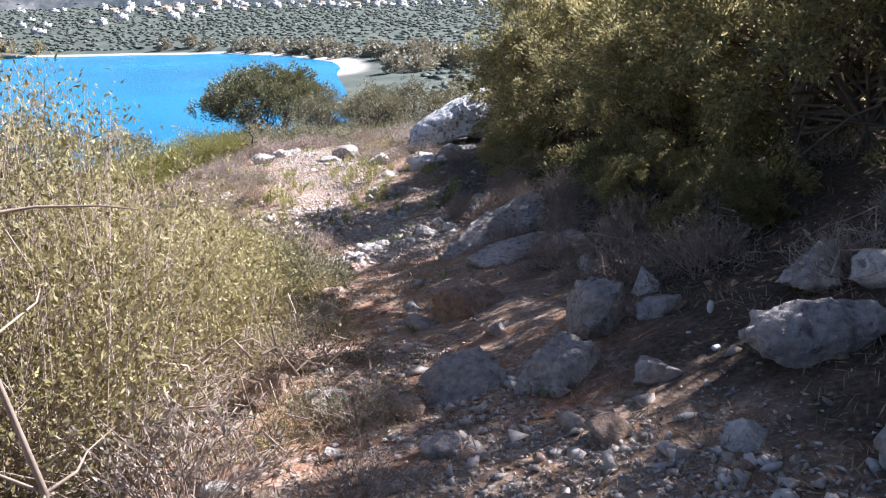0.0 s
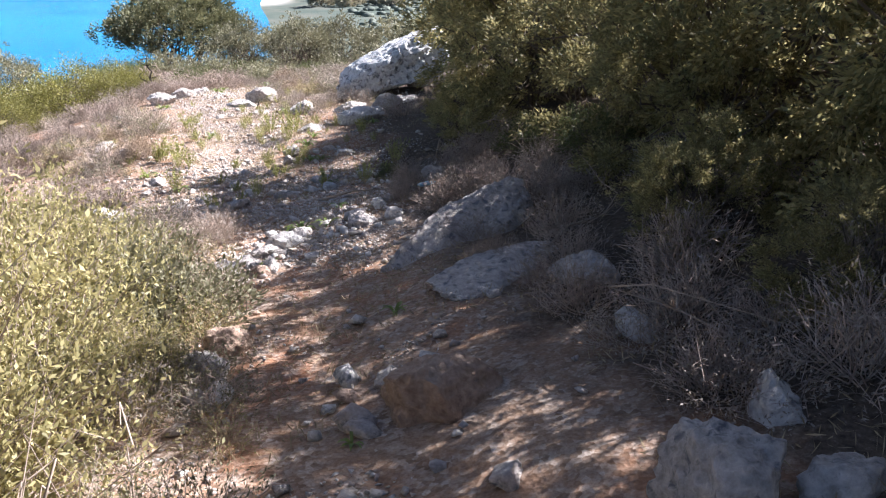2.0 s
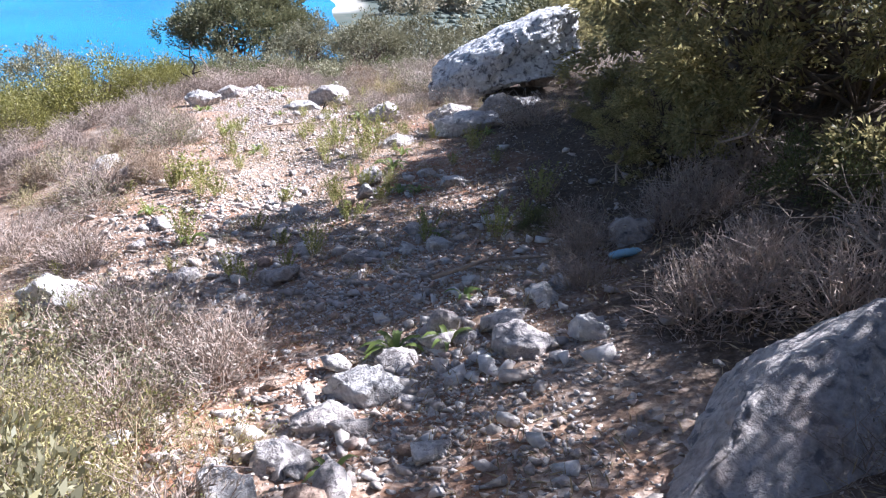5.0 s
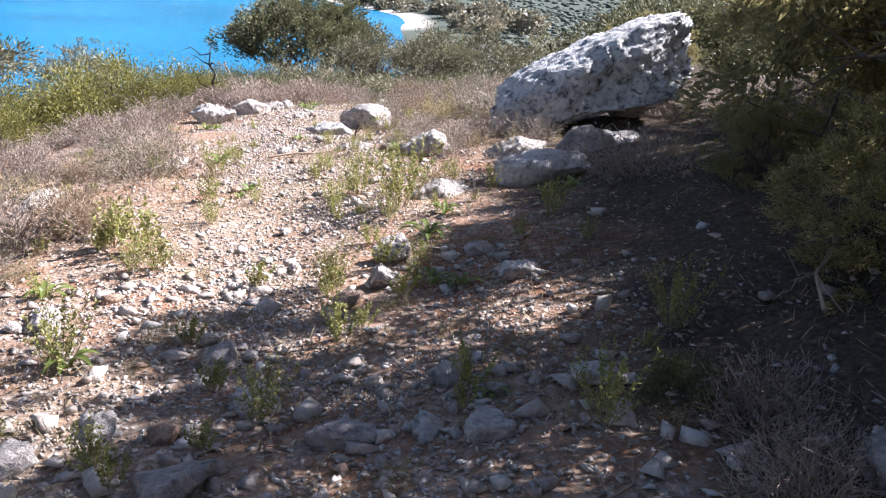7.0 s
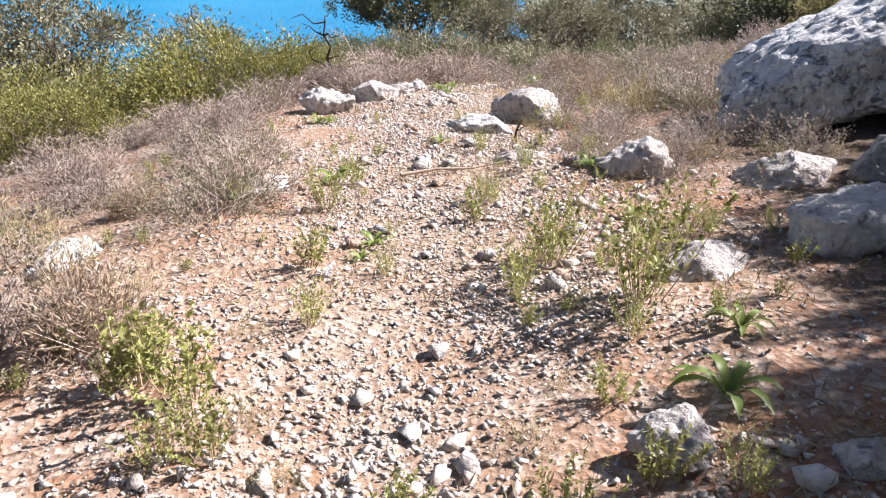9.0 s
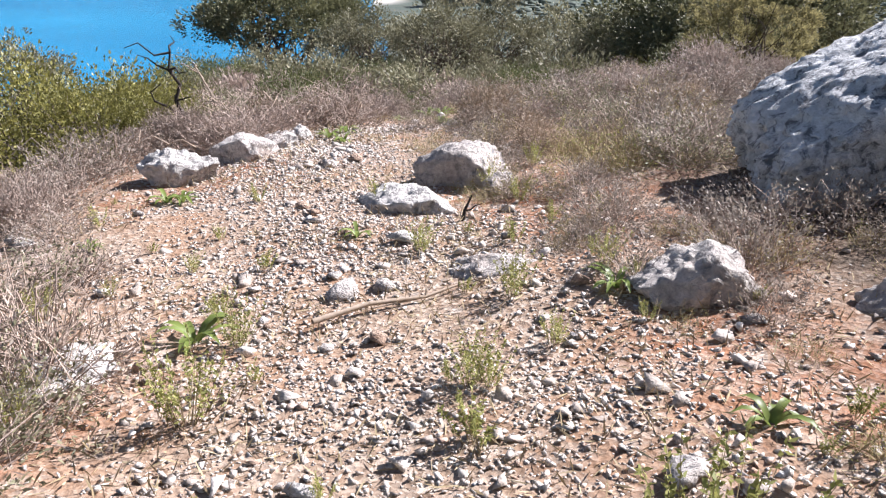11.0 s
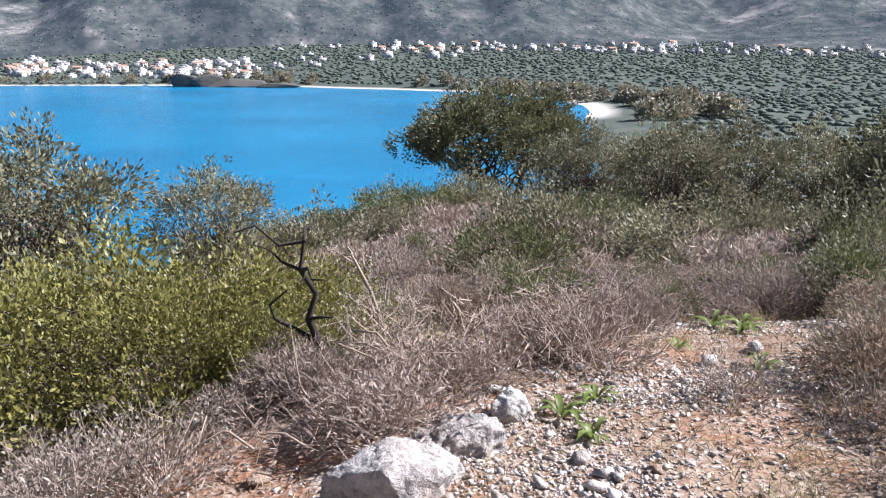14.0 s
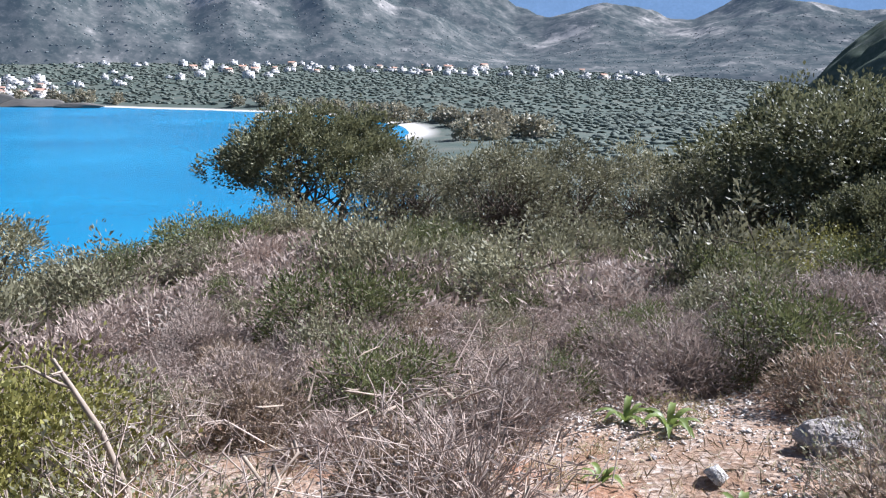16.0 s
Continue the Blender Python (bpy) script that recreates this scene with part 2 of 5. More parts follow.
# ---- the lie of the land ----
SEA_Z = -30.7
PROFILE_Y = [-60, -30, -19.5, -16, -13.3, -11, -9.3, -7.4, -6.2, -3.4, -1.2, 0.8, 2.0, 3.0, 3.9, 6, 10, 20, 33, 60, 110, 150]
PROFILE_Z = [8.5, 3.8, 2.2, 1.7, 1.2, 0.84, 0.64, 0.43, 0.37, 0.31, 0.2, 0.09, 0.0, -0.13, -0.34, -0.85, -1.5, -3.0, -5.2, -12, -24, -28]


def path_x(y):
    return np.interp(y, [-22, -16, -12.5, -9, -6, -3, 0, 4], [-3.4, -2.3, -1.9, -1.2, -1.2, -1.2, -0.9, -0.2])


def smooth(a, b, v):
    t = np.clip((np.asarray(v, float) - a) / (b - a), 0, 1)
    return t * t * (3 - 2 * t)


def shore_x(y):
    """The waterline: sea to its left."""
    return np.interp(y, [-400, 0, 60, 150, 250, 337, 400, 445, 500, 600, 690, 715, 760, 815, 845], [-130, -75, -30, 20, 42, 56, 64, 76, 82, 62, 10, -42, -110, -200, -2500])


def land(x, y):
    """Height of the ground, without the small roughness."""
    x, y = np.broadcast_arrays(np.asarray(x, float), np.asarray(y, float))
    d = x - path_x(y)
    p = np.interp(y, PROFILE_Y, PROFILE_Z)
    back = smooth(14, 4, y)
    steep = np.interp(y, [-9, -6, -3.5, 0], [0.2, 0.16, 0.08, 0.06])
    right = steep * np.clip(d, 0, None) + back * (steep - 0.03) * np.clip(d - 1.8, 0, 9) - (1 - back) * 0.14 * np.clip(d, 0, 60)
    left = -0.05 * np.clip(-d, 0, 1.5) - 0.24 * np.clip(-d - 1.5, 0, 60) - 0.1 * np.clip(-d - 60, 0, 200)
    hill = p + np.clip(right, -20, 12) + left
    s = x - shore_x(y)
    plain = np.where(s > 0, -30.9 + 2.4 * smooth(0, 45, s) + 38 * np.clip((y - np.interp(x, [-200, 150], [845, 600])) / np.interp(x, [-200, 150], [260, 520]), 0, 1.15), -31.0 - 0.06 * np.clip(-s, 0, 60))
    far = smooth(70, 190, np.hypot(x * 0.8, np.clip(y, 0, None)))
    z = hill * (1 - far) + plain * far
    return np.maximum(z, -36)


def ground(x, y):
    x, y = np.broadcast_arrays(np.asarray(x, float), np.asarray(y, float))
    r = np.hypot(x, np.clip(np.abs(y + 8) - 12, 0, None))
    close = np.clip(1 - r / 40, 0, 1)
    worn = 1 - 0.6 * np.exp(-(((x - path_x(y)) / 0.55) ** 2))
    rough = 0.16 * (fbm(xyz(x / 1.1, y / 1.1), 3, 5) - 0.5) + 0.05 * (fbm(xyz(x / 0.5, y / 0.5), 1, 9) - 0.5)
    return land(x, y) + close * worn * rough


def spaced(lo, hi, step, reach, growth):
    """Grid lines: even between lo and hi, then wider and wider out to the reach."""
    mid = list(np.arange(lo, hi + step / 2, step))
    out, s = [], step
    v = mid[-1]
    while v < reach:
        s *= growth
        v += s
        out.append(v)
    low, s = [], step
    v = mid[0]
    while v > -reach:
        s *= growth
        v -= s
        low.append(v)
    return np.array(low[::-1] + mid + out)


def grid_faces(nx, ny):
    a = (np.arange(ny - 1)[:, None] * nx + np.arange(nx - 1)[None]).ravel()
    return np.stack([a, a + 1, a + nx + 1, a + nx], -1)


def build_ground():
    gx, gy = spaced(-4.6, 3.2, 0.1, 4200, 1.075), spaced(-19, 6, 0.1, 4200, 1.075)
    X, Y = np.meshgrid(gx, gy)
    Z = ground(X, Y)
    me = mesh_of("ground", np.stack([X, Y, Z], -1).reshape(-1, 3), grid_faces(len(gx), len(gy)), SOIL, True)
    return tagged(new("ground", me), "stony reddish hillside soil sloping down to the bay", "ground", kind="structure")


build_ground()
me = mesh_of("water", [(-4500, -1500, SEA_Z), (600, -1500, SEA_Z), (600, 1400, SEA_Z), (-4500, 1400, SEA_Z)], [(0, 1, 2, 3)], SEA)
tagged(new("water", me), "calm turquoise blue sea filling the bay", "sea", kind="structure")

# ---- mountains ----


def mountain_material(name, rock, scrub, shade, scale):
    m, nt, b = base(name, 1.0, 0.0)
    c = ramp_node(nt, noise_node(nt, scale, 8, 0.68), [(0.44, scrub), (0.56, shade), (0.66, rock)])
    c = mix_node(nt, 0.28, c, ramp_node(nt, noise_node(nt, scale * 5, 4, 0.6), [(0.42, scrub), (0.75, rock)]))
    c = mix_node(nt, 0.14, c, ramp_node(nt, noise_node(nt, scale * 16, 3, 0.7), [(0.42, scrub), (0.55, shade), (0.68, rock)]))
    nt.links.new(c, b.inputs["Base Color"])
    return m


def build_range(name, label, r0, r1, a0, a1, na, nr, height, material, seed, rough, foot=-8):
    az = np.radians(np.linspace(a0, a1, na))
    t = np.linspace(0, 1, nr)
    A, T = np.meshgrid(az, t)
    R = r0 + (r1 - r0) * T
    X, Y = R * np.sin(A), R * np.cos(A)
    H = height(np.degrees(A), T)
    ridge = 1 - np.abs(2 * fbm(xyz(X / rough, Y / rough), 5, seed, 0.48) - 1)
    gully = 1 - np.abs(2 * fbm(xyz(X / (rough * 0.4), Y / (rough * 0.4)), 3, seed + 9, 0.45) - 1)
    Z = foot + H * (0.3 + 0.95 * ridge) + H * 0.36 * (gully - 0.6) - 26 * (1 - smooth(0, 0.07, T))
    me = mesh_of(name, np.stack([X, Y, Z], -1).reshape(-1, 3), grid_faces(na, nr), material, True)
    return tagged(new(name, me), label, "mountain", kind="structure")


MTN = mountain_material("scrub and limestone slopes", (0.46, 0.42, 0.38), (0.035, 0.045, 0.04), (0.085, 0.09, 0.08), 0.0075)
# far slopes: haze is also put into the blue base colours
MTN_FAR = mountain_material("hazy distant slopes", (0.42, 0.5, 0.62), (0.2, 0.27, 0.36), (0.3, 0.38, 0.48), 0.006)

# daylight scattered in kilometres of air, put into the slopes as blue glow
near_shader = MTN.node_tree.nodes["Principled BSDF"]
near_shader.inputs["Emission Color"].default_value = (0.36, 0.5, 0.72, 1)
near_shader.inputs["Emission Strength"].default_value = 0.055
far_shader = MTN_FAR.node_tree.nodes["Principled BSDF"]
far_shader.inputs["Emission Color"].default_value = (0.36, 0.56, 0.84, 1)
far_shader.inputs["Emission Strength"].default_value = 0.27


def near_height(a, t):
    top = np.interp(a, [-75, -40, -31, -27, -23, -12, -4, 3, 9, 18, 28, 40, 75], [140, 140, 145, 210, 340, 430, 400, 340, 250, 130, 120, 160, 200])
    # spurs running down to the village, steep on their western side
    spur = 0
    for a0, high in ((-31, 0.6), (-22.5, 1.0), (-14.5, 1.0), (-8.5, 0.7), (-2.0, 0.85), (5.0, 0.7), (13.0, 0.6), (24.0, 0.5), (33.0, 0.6)):
        b = a + 0.8 * np.sin(t * 8 + a0) + 2.5 * (t - 0.2) * math.sin(a0 * 1.7)
        spur = np.maximum(spur, high * np.clip(1 - np.where(b < a0, (a0 - b) / 4.5, (b - a0) / 7.5), 0, 1))
    return top * (0.74 + 0.46 * spur) * np.clip(t / 0.55, 0, 1) ** 1.1 * (1 - 0.2 * smooth(0.7, 1, t))


def far_height(a, t):
    top = np.interp(a, [-80, -36, -28, -20, 0, 12, 25, 80], [330, 330, 300, 500, 950, 1250, 1250, 1100])
    return top * smooth(0.0, 0.6, t)


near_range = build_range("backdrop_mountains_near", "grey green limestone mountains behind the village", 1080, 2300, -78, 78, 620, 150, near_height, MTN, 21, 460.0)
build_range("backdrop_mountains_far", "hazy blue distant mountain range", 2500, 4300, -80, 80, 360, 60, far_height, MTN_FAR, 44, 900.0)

def hill_height(a, t):
    return 75 * smooth(34.5, 42, a) * smooth(0.0, 0.5, t)


build_range("backdrop_hill", "dark green wooded hill beyond the plain", 640, 1060, 32, 75, 150, 50, hill_height, mountain_material("wooded hill", (0.26, 0.27, 0.24), (0.07, 0.09, 0.07), (0.11, 0.13, 0.1), 0.02), 63, 160.0, -34)

# ---- building blocks for plants and rocks ----


def unit(v):
    return v / np.maximum(np.linalg.norm(v, axis=-1, keepdims=True), 1e-9)


def leaf_set(rng, at, way, length, width, fold=0.25):
    """One folded leaf (two triangles as a quad) for each place, pointing along way."""
    n = len(at)
    way = unit(way)
    side = unit(np.cross(way, unit(rng.normal(size=(n, 3)))))
    up = np.cross(side, way)
    L = length * rng.uniform(0.6, 1.3, (n, 1))
    W = width * rng.uniform(0.7, 1.3, (n, 1))
    mid = at + way * L * 0.45
    v = np.stack([at, mid + side * W / 2 + up * W * fold, at + way * L, mid - side * W / 2 + up * W * fold], 1).reshape(-1, 3)
    return v, np.arange(4 * n).reshape(-1, 4)


def twig_set(rng, a, b, r0, r1):
    """A three-sided tapering twig from each a to each b."""
    n = len(a)
    way = unit(b - a)
    s = unit(np.cross(way, unit(rng.normal(size=(n, 3)))))
    t = np.cross(way, s)
    r0, r1 = np.broadcast_to(r0, (n,))[:, None], np.broadcast_to(r1, (n,))[:, None]
    rings = []
    for p, r in ((a, r0), (b, r1)):
        for k in range(3):
            ang = 2 * math.pi * k / 3
            rings.append(p + r * (math.cos(ang) * s + math.sin(ang) * t))
    v = np.stack(rings, 1).reshape(-1, 3)
    f = np.array([(0, 1, 4, 3), (1, 2, 5, 4), (2, 0, 3, 5)])
    return v, (np.arange(n)[:, None, None] * 6 + f[None]).reshape(-1, 4)


def bent_twigs(rng, a, b, r, bend=0.15, steps=3):
    """Crooked twigs from a to b in several lengths."""
    n = len(a)
    span = np.linalg.norm(b - a, axis=1, keepdims=True)
    pts = [a]
    for k in range(1, steps):
        pts.append(a + (b - a) * k / steps + rng.normal(size=(n, 3)) * span * bend * 0.5)
    pts.append(b)
    r = np.broadcast_to(r, (n,))
    return joined([twig_set(rng, pts[k], pts[k + 1], r * (1 - k / steps * 0.75), r * (1 - (k + 1) / steps * 0.75)) for k in range(steps)])


def tube(points, radii, sides=7):
    """A bent tapering limb through a few places."""
    pts = np.array(points, float)
    d = unit(np.gradient(pts, axis=0))
    v = []
    ref = np.array([0.31, 0.83, 0.46])
    for p, w, r in zip(pts, d, radii):
        s = unit(np.cross(w, ref))
        t = np.cross(w, s)
        for k in range(sides):
            a = 2 * math.pi * k / sides
            v.append(p + r * (1 + 0.12 * math.sin(3 * a + p[2] * 9)) * (math.cos(a) * s + math.sin(a) * t))
    f = [(i * sides + k, i * sides + (k + 1) % sides, (i + 1) * sides + (k + 1) % sides, (i + 1) * sides + k) for i in range(len(pts) - 1) for k in range(sides)]
    return np.array(v), np.array(f)


def wander(rng, a, b, steps, wob):
    a, b = np.array(a, float), np.array(b, float)
    t = np.linspace(0, 1, steps + 1)[:, None]
    p = a + (b - a) * t
    p[1:-1] += rng.normal(size=(steps - 1, 3)) * wob
    return p


def part(name, vf, material, parent, label="", smooth_shade=False):
    ob = new(name, mesh_of(name, vf[0], vf[1], material, smooth_shade))
    ob.parent = parent
    if label:
        ob["label"] = label
    if name in ("branchwork", "foliage", "crown"):
        ob["kind"] = "stuff"
    return ob


def stand(name, label, category, group=""):
    return tagged(new(name), label, category, group)


def dome(rng, n, rx, ry, h, shell=0.5):
    """Random places in a half dome, more of them near its skin."""
    d = unit(rng.normal(size=(n, 3)))
    d[:, 2] = np.abs(d[:, 2])
    r = rng.uniform(shell, 1, (n, 1)) ** 0.6
    return d * r * np.array([rx, ry, h])


def lumpy(p, seed, amount=0.35, size=1.6):
    """Push places in and out for an uneven outline."""
    q = unit(p)
    return p * (1 - amount / 2 + amount * fbm(q * size + seed * 3.1, 2, seed))[:, None]


def make_dry_shrub(seed, r=0.5, h=0.42, leaves=1250, twigs=80, fine=520, label="dry grey-brown thorny cushion shrub", leaf=None, wood=None, leaf_len=0.03, thin=0.0036):
    rng = np.random.default_rng(seed)
    ob = stand("dry_shrub", label, "shrub", "dry shrubs on the slope")
    tips = lumpy(dome(rng, twigs, r, r, h, 0.6), seed, 0.45)
    root = np.concatenate([rng.normal(size=(twigs, 2)) * r * 0.14, np.zeros((twigs, 1)) - 0.05], 1)
    wood_a = bent_twigs(rng, root, tips, thin * 1.15, 0.4, 2)
    k = rng.integers(0, twigs, fine)
    start = root[k] + (tips[k] - root[k]) * rng.uniform(0.4, 1.0, (fine, 1))
    way = unit(tips[k] - root[k]) + rng.normal(size=(fine, 3)) * 0.6 + np.array([0, 0, 0.25])
    wood_b = leaf_set(rng, start, way, r * 0.13, thin * 1.3)
    part("branchwork", joined([wood_a, wood_b]), wood or TWIG_GREY, ob)
    j = rng.integers(0, fine, leaves)
    at = start[j] + unit(way[j]) * r * 0.15 * rng.uniform(0.3, 1.1, (leaves, 1)) + rng.normal(size=(leaves, 3)) * 0.02
    part("foliage", leaf_set(rng, at, unit(at) + rng.normal(size=(leaves, 3)) * 0.6, leaf_len, leaf_len * 0.35), leaf or LEAF_DRY, ob)
    return ob


def make_cushion(seed, r=0.5, h=0.42, n=4200, leaf=None, label="dense mauve-grey dry cushion shrub", twig=(0.045, 0.007), m=150):
    """A close dome of short radiating twigs in several lobes."""
    rng = np.random.default_rng(seed)
    ob = stand("cushion_shrub", label, "shrub", "dry cushion shrubs on the slope")
    lobes = rng.uniform(-1, 1, (6, 2)) * r * 0.55
    size = rng.uniform(0.42, 0.7, 6)
    k = rng.integers(0, 6, n)
    d = unit(rng.normal(size=(n, 3)))
    d[:, 2] = np.abs(d[:, 2])
    core = np.concatenate([lobes[k], np.zeros((n, 1))], 1)
    tip = core + d * (size[k] * rng.uniform(0.7, 1.0, n))[:, None] * np.array([r, r, h * 1.5])
    part("foliage", leaf_set(rng, tip - d * 0.04, d + rng.normal(size=(n, 3)) * 0.6, *twig), leaf or LEAF_CUSHION, ob)
    part("branchwork", bent_twigs(rng, core[:m] * 0.4 - np.array([0, 0, 0.04]), tip[:m], 0.0045, 0.3, 2), TWIG_GREY, ob)
    return ob


def make_broom(seed, r=0.9, h=1.2, n=420, m=16000, label="dense yellow-green broom bush with fine upright stems"):
    rng = np.random.default_rng(seed)
    ob = stand("broom_bush", label, "bush", "broom bushes beside the path")
    tips = lumpy(dome(rng, n, r, r, h, 0.5), seed, 0.65, 2.6)
    root = np.concatenate([rng.normal(size=(n, 2)) * r * 0.2, np.zeros((n, 1)) - 0.05], 1)
    part("branchwork", bent_twigs(rng, root, tips, 0.005, 0.15, 2), TWIG_GREY, ob)
    k = rng.integers(0, n, m)
    at = root[k] + (tips[k] - root[k]) * rng.uniform(0.35, 1.02, (m, 1)) ** 0.7 + rng.normal(size=(m, 3)) * 0.06 * r
    at[:, 2] = np.maximum(at[:, 2], 0.02)
    way = unit(tips[k] - root[k]) * 0.5 + np.array([0, 0, 0.35]) + rng.normal(size=(m, 3)) * 0.7
    part("foliage", leaf_set(rng, at, way, 0.036, 0.013), LEAF_BROOM, ob)
    return ob


def make_leafy(seed, r, h, n_leaf, leaf, width, material, name, label, group, clumps=90, wood=None):
    rng = np.random.default_rng(seed)
    ob = stand(name, label, "bush", group)
    tips = lumpy(dome(rng, clumps, r, r, h, 0.6), seed, 0.85, 3.0)
    root = np.concatenate([rng.normal(size=(clumps, 2)) * r * 0.12, np.zeros((clumps, 1)) - 0.1], 1)
    part("branchwork", bent_twigs(rng, root, tips, 0.011, 0.2, 4), wood or BARK, ob)
    k = rng.integers(0, clumps, n_leaf)
    off = rng.normal(size=(n_leaf, 3)) * r * 0.105
    at = tips[k] + off
    at[:, 2] = np.maximum(at[:, 2], 0.02)
    way = unit(off) + unit(tips[k]) * 0.5 + np.array([0, 0, 0.35]) + rng.normal(size=(n_leaf, 3)) * 0.4
    part("foliage", leaf_set(rng, at, way, leaf, width), material, ob)
    return ob


def make_tree(seed, height, crown_r, crown_h, trunk_h, n_leaf, leaf, width, material, name, label, group="", stems=1, clumps=60, low=-0.35, spread=0.15, bark=None, trunk_r=0.12, category="tree", lump=(0.5, 1.8)):
    """Tapered stems with limbs, and a crown of many small leaf clumps."""
    rng = np.random.default_rng(seed)
    ob = stand(name, label, category, group)
    mid = np.array([0, 0, trunk_h + crown_h * 0.35])
    d = unit(rng.normal(size=(clumps, 3)))
    d[:, 2] = np.where(d[:, 2] < low, -d[:, 2], d[:, 2])
    tips = mid + lumpy(d * rng.uniform(0.45, 1, (clumps, 1)) ** 0.5 * np.array([crown_r, crown_r, crown_h * 0.65]), seed, *lump)
    wood = []
    tops = []
    for s in range(stems):
        a = 2 * math.pi * s / max(stems, 1) + rng.uniform(0, 1)
        foot = np.array([math.cos(a), math.sin(a), 0]) * (0.0 if stems == 1 else 0.1 if stems < 5 else 0.24) * crown_r - np.array([0, 0, 0.3])
        top = mid + np.array([math.cos(a) * crown_r * 0.35 * (stems > 1), math.sin(a) * crown_r * 0.35 * (stems > 1), -crown_h * 0.1])
        pts = wander(rng, foot, top, 6, crown_r * 0.05)
        wood.append(tube(pts, np.linspace(trunk_r, trunk_r * 0.4, 7)))
        tops.append(pts[3:])
    part("trunk", joined(wood), bark or BARK, ob, smooth_shade=True)
    tops = np.concatenate(tops)
    limbs = [tube(wander(rng, tops[rng.integers(0, len(tops))], t, 4, crown_r * 0.06), np.linspace(trunk_r * 0.35, trunk_r * 0.06, 5), 5) for t in tips]
    part("branchwork", joined(limbs), bark or BARK, ob)
    k = rng.integers(0, clumps, n_leaf)
    sprays = rng.normal(size=(clumps, 14, 3)) * crown_r * spread * np.array([1.1, 1.1, 0.8])
    off = sprays[k, rng.integers(0, 14, n_leaf)] + rng.normal(size=(n_leaf, 3)) * crown_r * spread * 0.34
    at = tips[k] + off
    way = unit(off) + unit(tips[k] - mid) * 0.4 + np.array([0, 0, 0.3]) + rng.normal(size=(n_leaf, 3)) * 0.45
    part("crown", leaf_set(rng, at, way, leaf, width), material, ob)
    return ob


def put(ob, x, y, sink=0.03, turn=0.0, size=1.0, z=None):
    ob.location = (x, y, (float(ground(x, y)) if z is None else z) - sink)
    ob.rotation_euler = (0, 0, turn)
    ob.scale = (size, size, size)
    return ob


def copy_at(ob, x, y, turn, size, sink=0.03, tall=1.0):
    c = copy_thing(ob, Matrix.Identity(4))
    c.location = (x, y, float(ground(x, y)) - sink)
    c.rotation_euler = (0, 0, turn)
    c.scale = (size, size, size * tall)
    return c


def ico(level=1):
    bm = bmesh.new()
    bmesh.ops.create_icosphere(bm, subdivisions=level, radius=1)
    v = np.array([q.co[:] for q in bm.verts])
    f = np.array([[q.index for q in p.verts] for p in bm.faces])
    bm.free()
    return v, f


def chip(seed, points=10):
    """An angular chip of stone: the hull of a few random places."""
    rng = np.random.default_rng(seed)
    bm = bmesh.new()
    for p in unit(rng.normal(size=(points, 3))) * rng.uniform(0.75, 1.1, (points, 1)):
        bm.verts.new(p)
    bmesh.ops.convex_hull(bm, input=bm.verts[:])
    bmesh.ops.delete(bm, geom=[v for v in bm.verts if not v.link_faces], context="VERTS")
    bm.verts.index_update()
    v = np.array([q.co[:] for q in bm.verts])
    f = np.array([[q.index for q in p.verts] for p in bm.faces])
    bm.free()
    return v, f


def rock_mesh(seed, sx, sy, sz, material, detail=4, cut=12, rough=0.22, planes=(), form=None):
    """A rock hewn from a rough ball: flat breaks, then ridges and pits. planes: broad faces of its own, as normal and distance."""
    rng = np.random.default_rng(seed)
    p, f = ico(detail)
    p = p * (1 - rough + 2 * rough * fbm(p * 1.3 + seed * 1.7, 3, seed))[:, None]
    hewn = [(unit(rng.normal(size=3)), rng.uniform(0.48, 0.78)) for k in range(cut)]
    for n, d in hewn + [(unit(np.array(n, float)), d) for n, d in planes]:
        over = np.clip(p @ n - d, 0, None)
        p = p - over[:, None] * n * 0.95
    if form:
        p = form(p)
    size = np.array([sx, sy, sz])
    w = p * size
    big = max(sx, sz)
    ridge = np.abs(fbm(w * 6 + seed, 4, seed + 3) - 0.5)
    grain = fbm(w * 19 + seed, 4, seed + 5, 0.7) - 0.5
    p = p * (1 + (0.12 - ridge) * min(0.9, 0.14 / big + 0.16) + grain * min(0.55, 0.09 / big + 0.08))[:, None]
    return mesh_of("rock", p * size, f, material, detail > 2)


def rock(x, y, w, d, h, seed, material=None, label="weathered grey limestone boulder half sunk in the soil", sink=0.3, turn=0.0, tilt=(0.0, 0.0), detail=5, name="boulder", cut=12, z=None, planes=(), form=None):
    """A rock w wide, d deep, standing h above the ground."""
    full = h / (1 - sink)
    ob = new(name, rock_mesh(seed, w / 2 * 1.15, d / 2 * 1.15, full / 2 * 1.15, material or ROCK, detail, cut, 0.22, planes, form))
    g = float(ground(x, y)) if z is None else z
    ob.location = (x, y, g + (0.84 * h if z is None else h) - full / 2)
    ob.rotation_euler = (radians(tilt[0]), radians(tilt[1]), radians(turn))
    return tagged(ob, label, "rock")


def blocky(p):
    """A ball drawn out towards a rounded block, a little lower at one end."""
    q = p * (np.linalg.norm(p, axis=1) / np.maximum((np.abs(p) ** 5).sum(1) ** 0.2, 1e-6))[:, None]
    q[:, 2] *= np.interp(q[:, 0], [-1, -0.2, 1], [0.86, 1.0, 1.06])
    return q


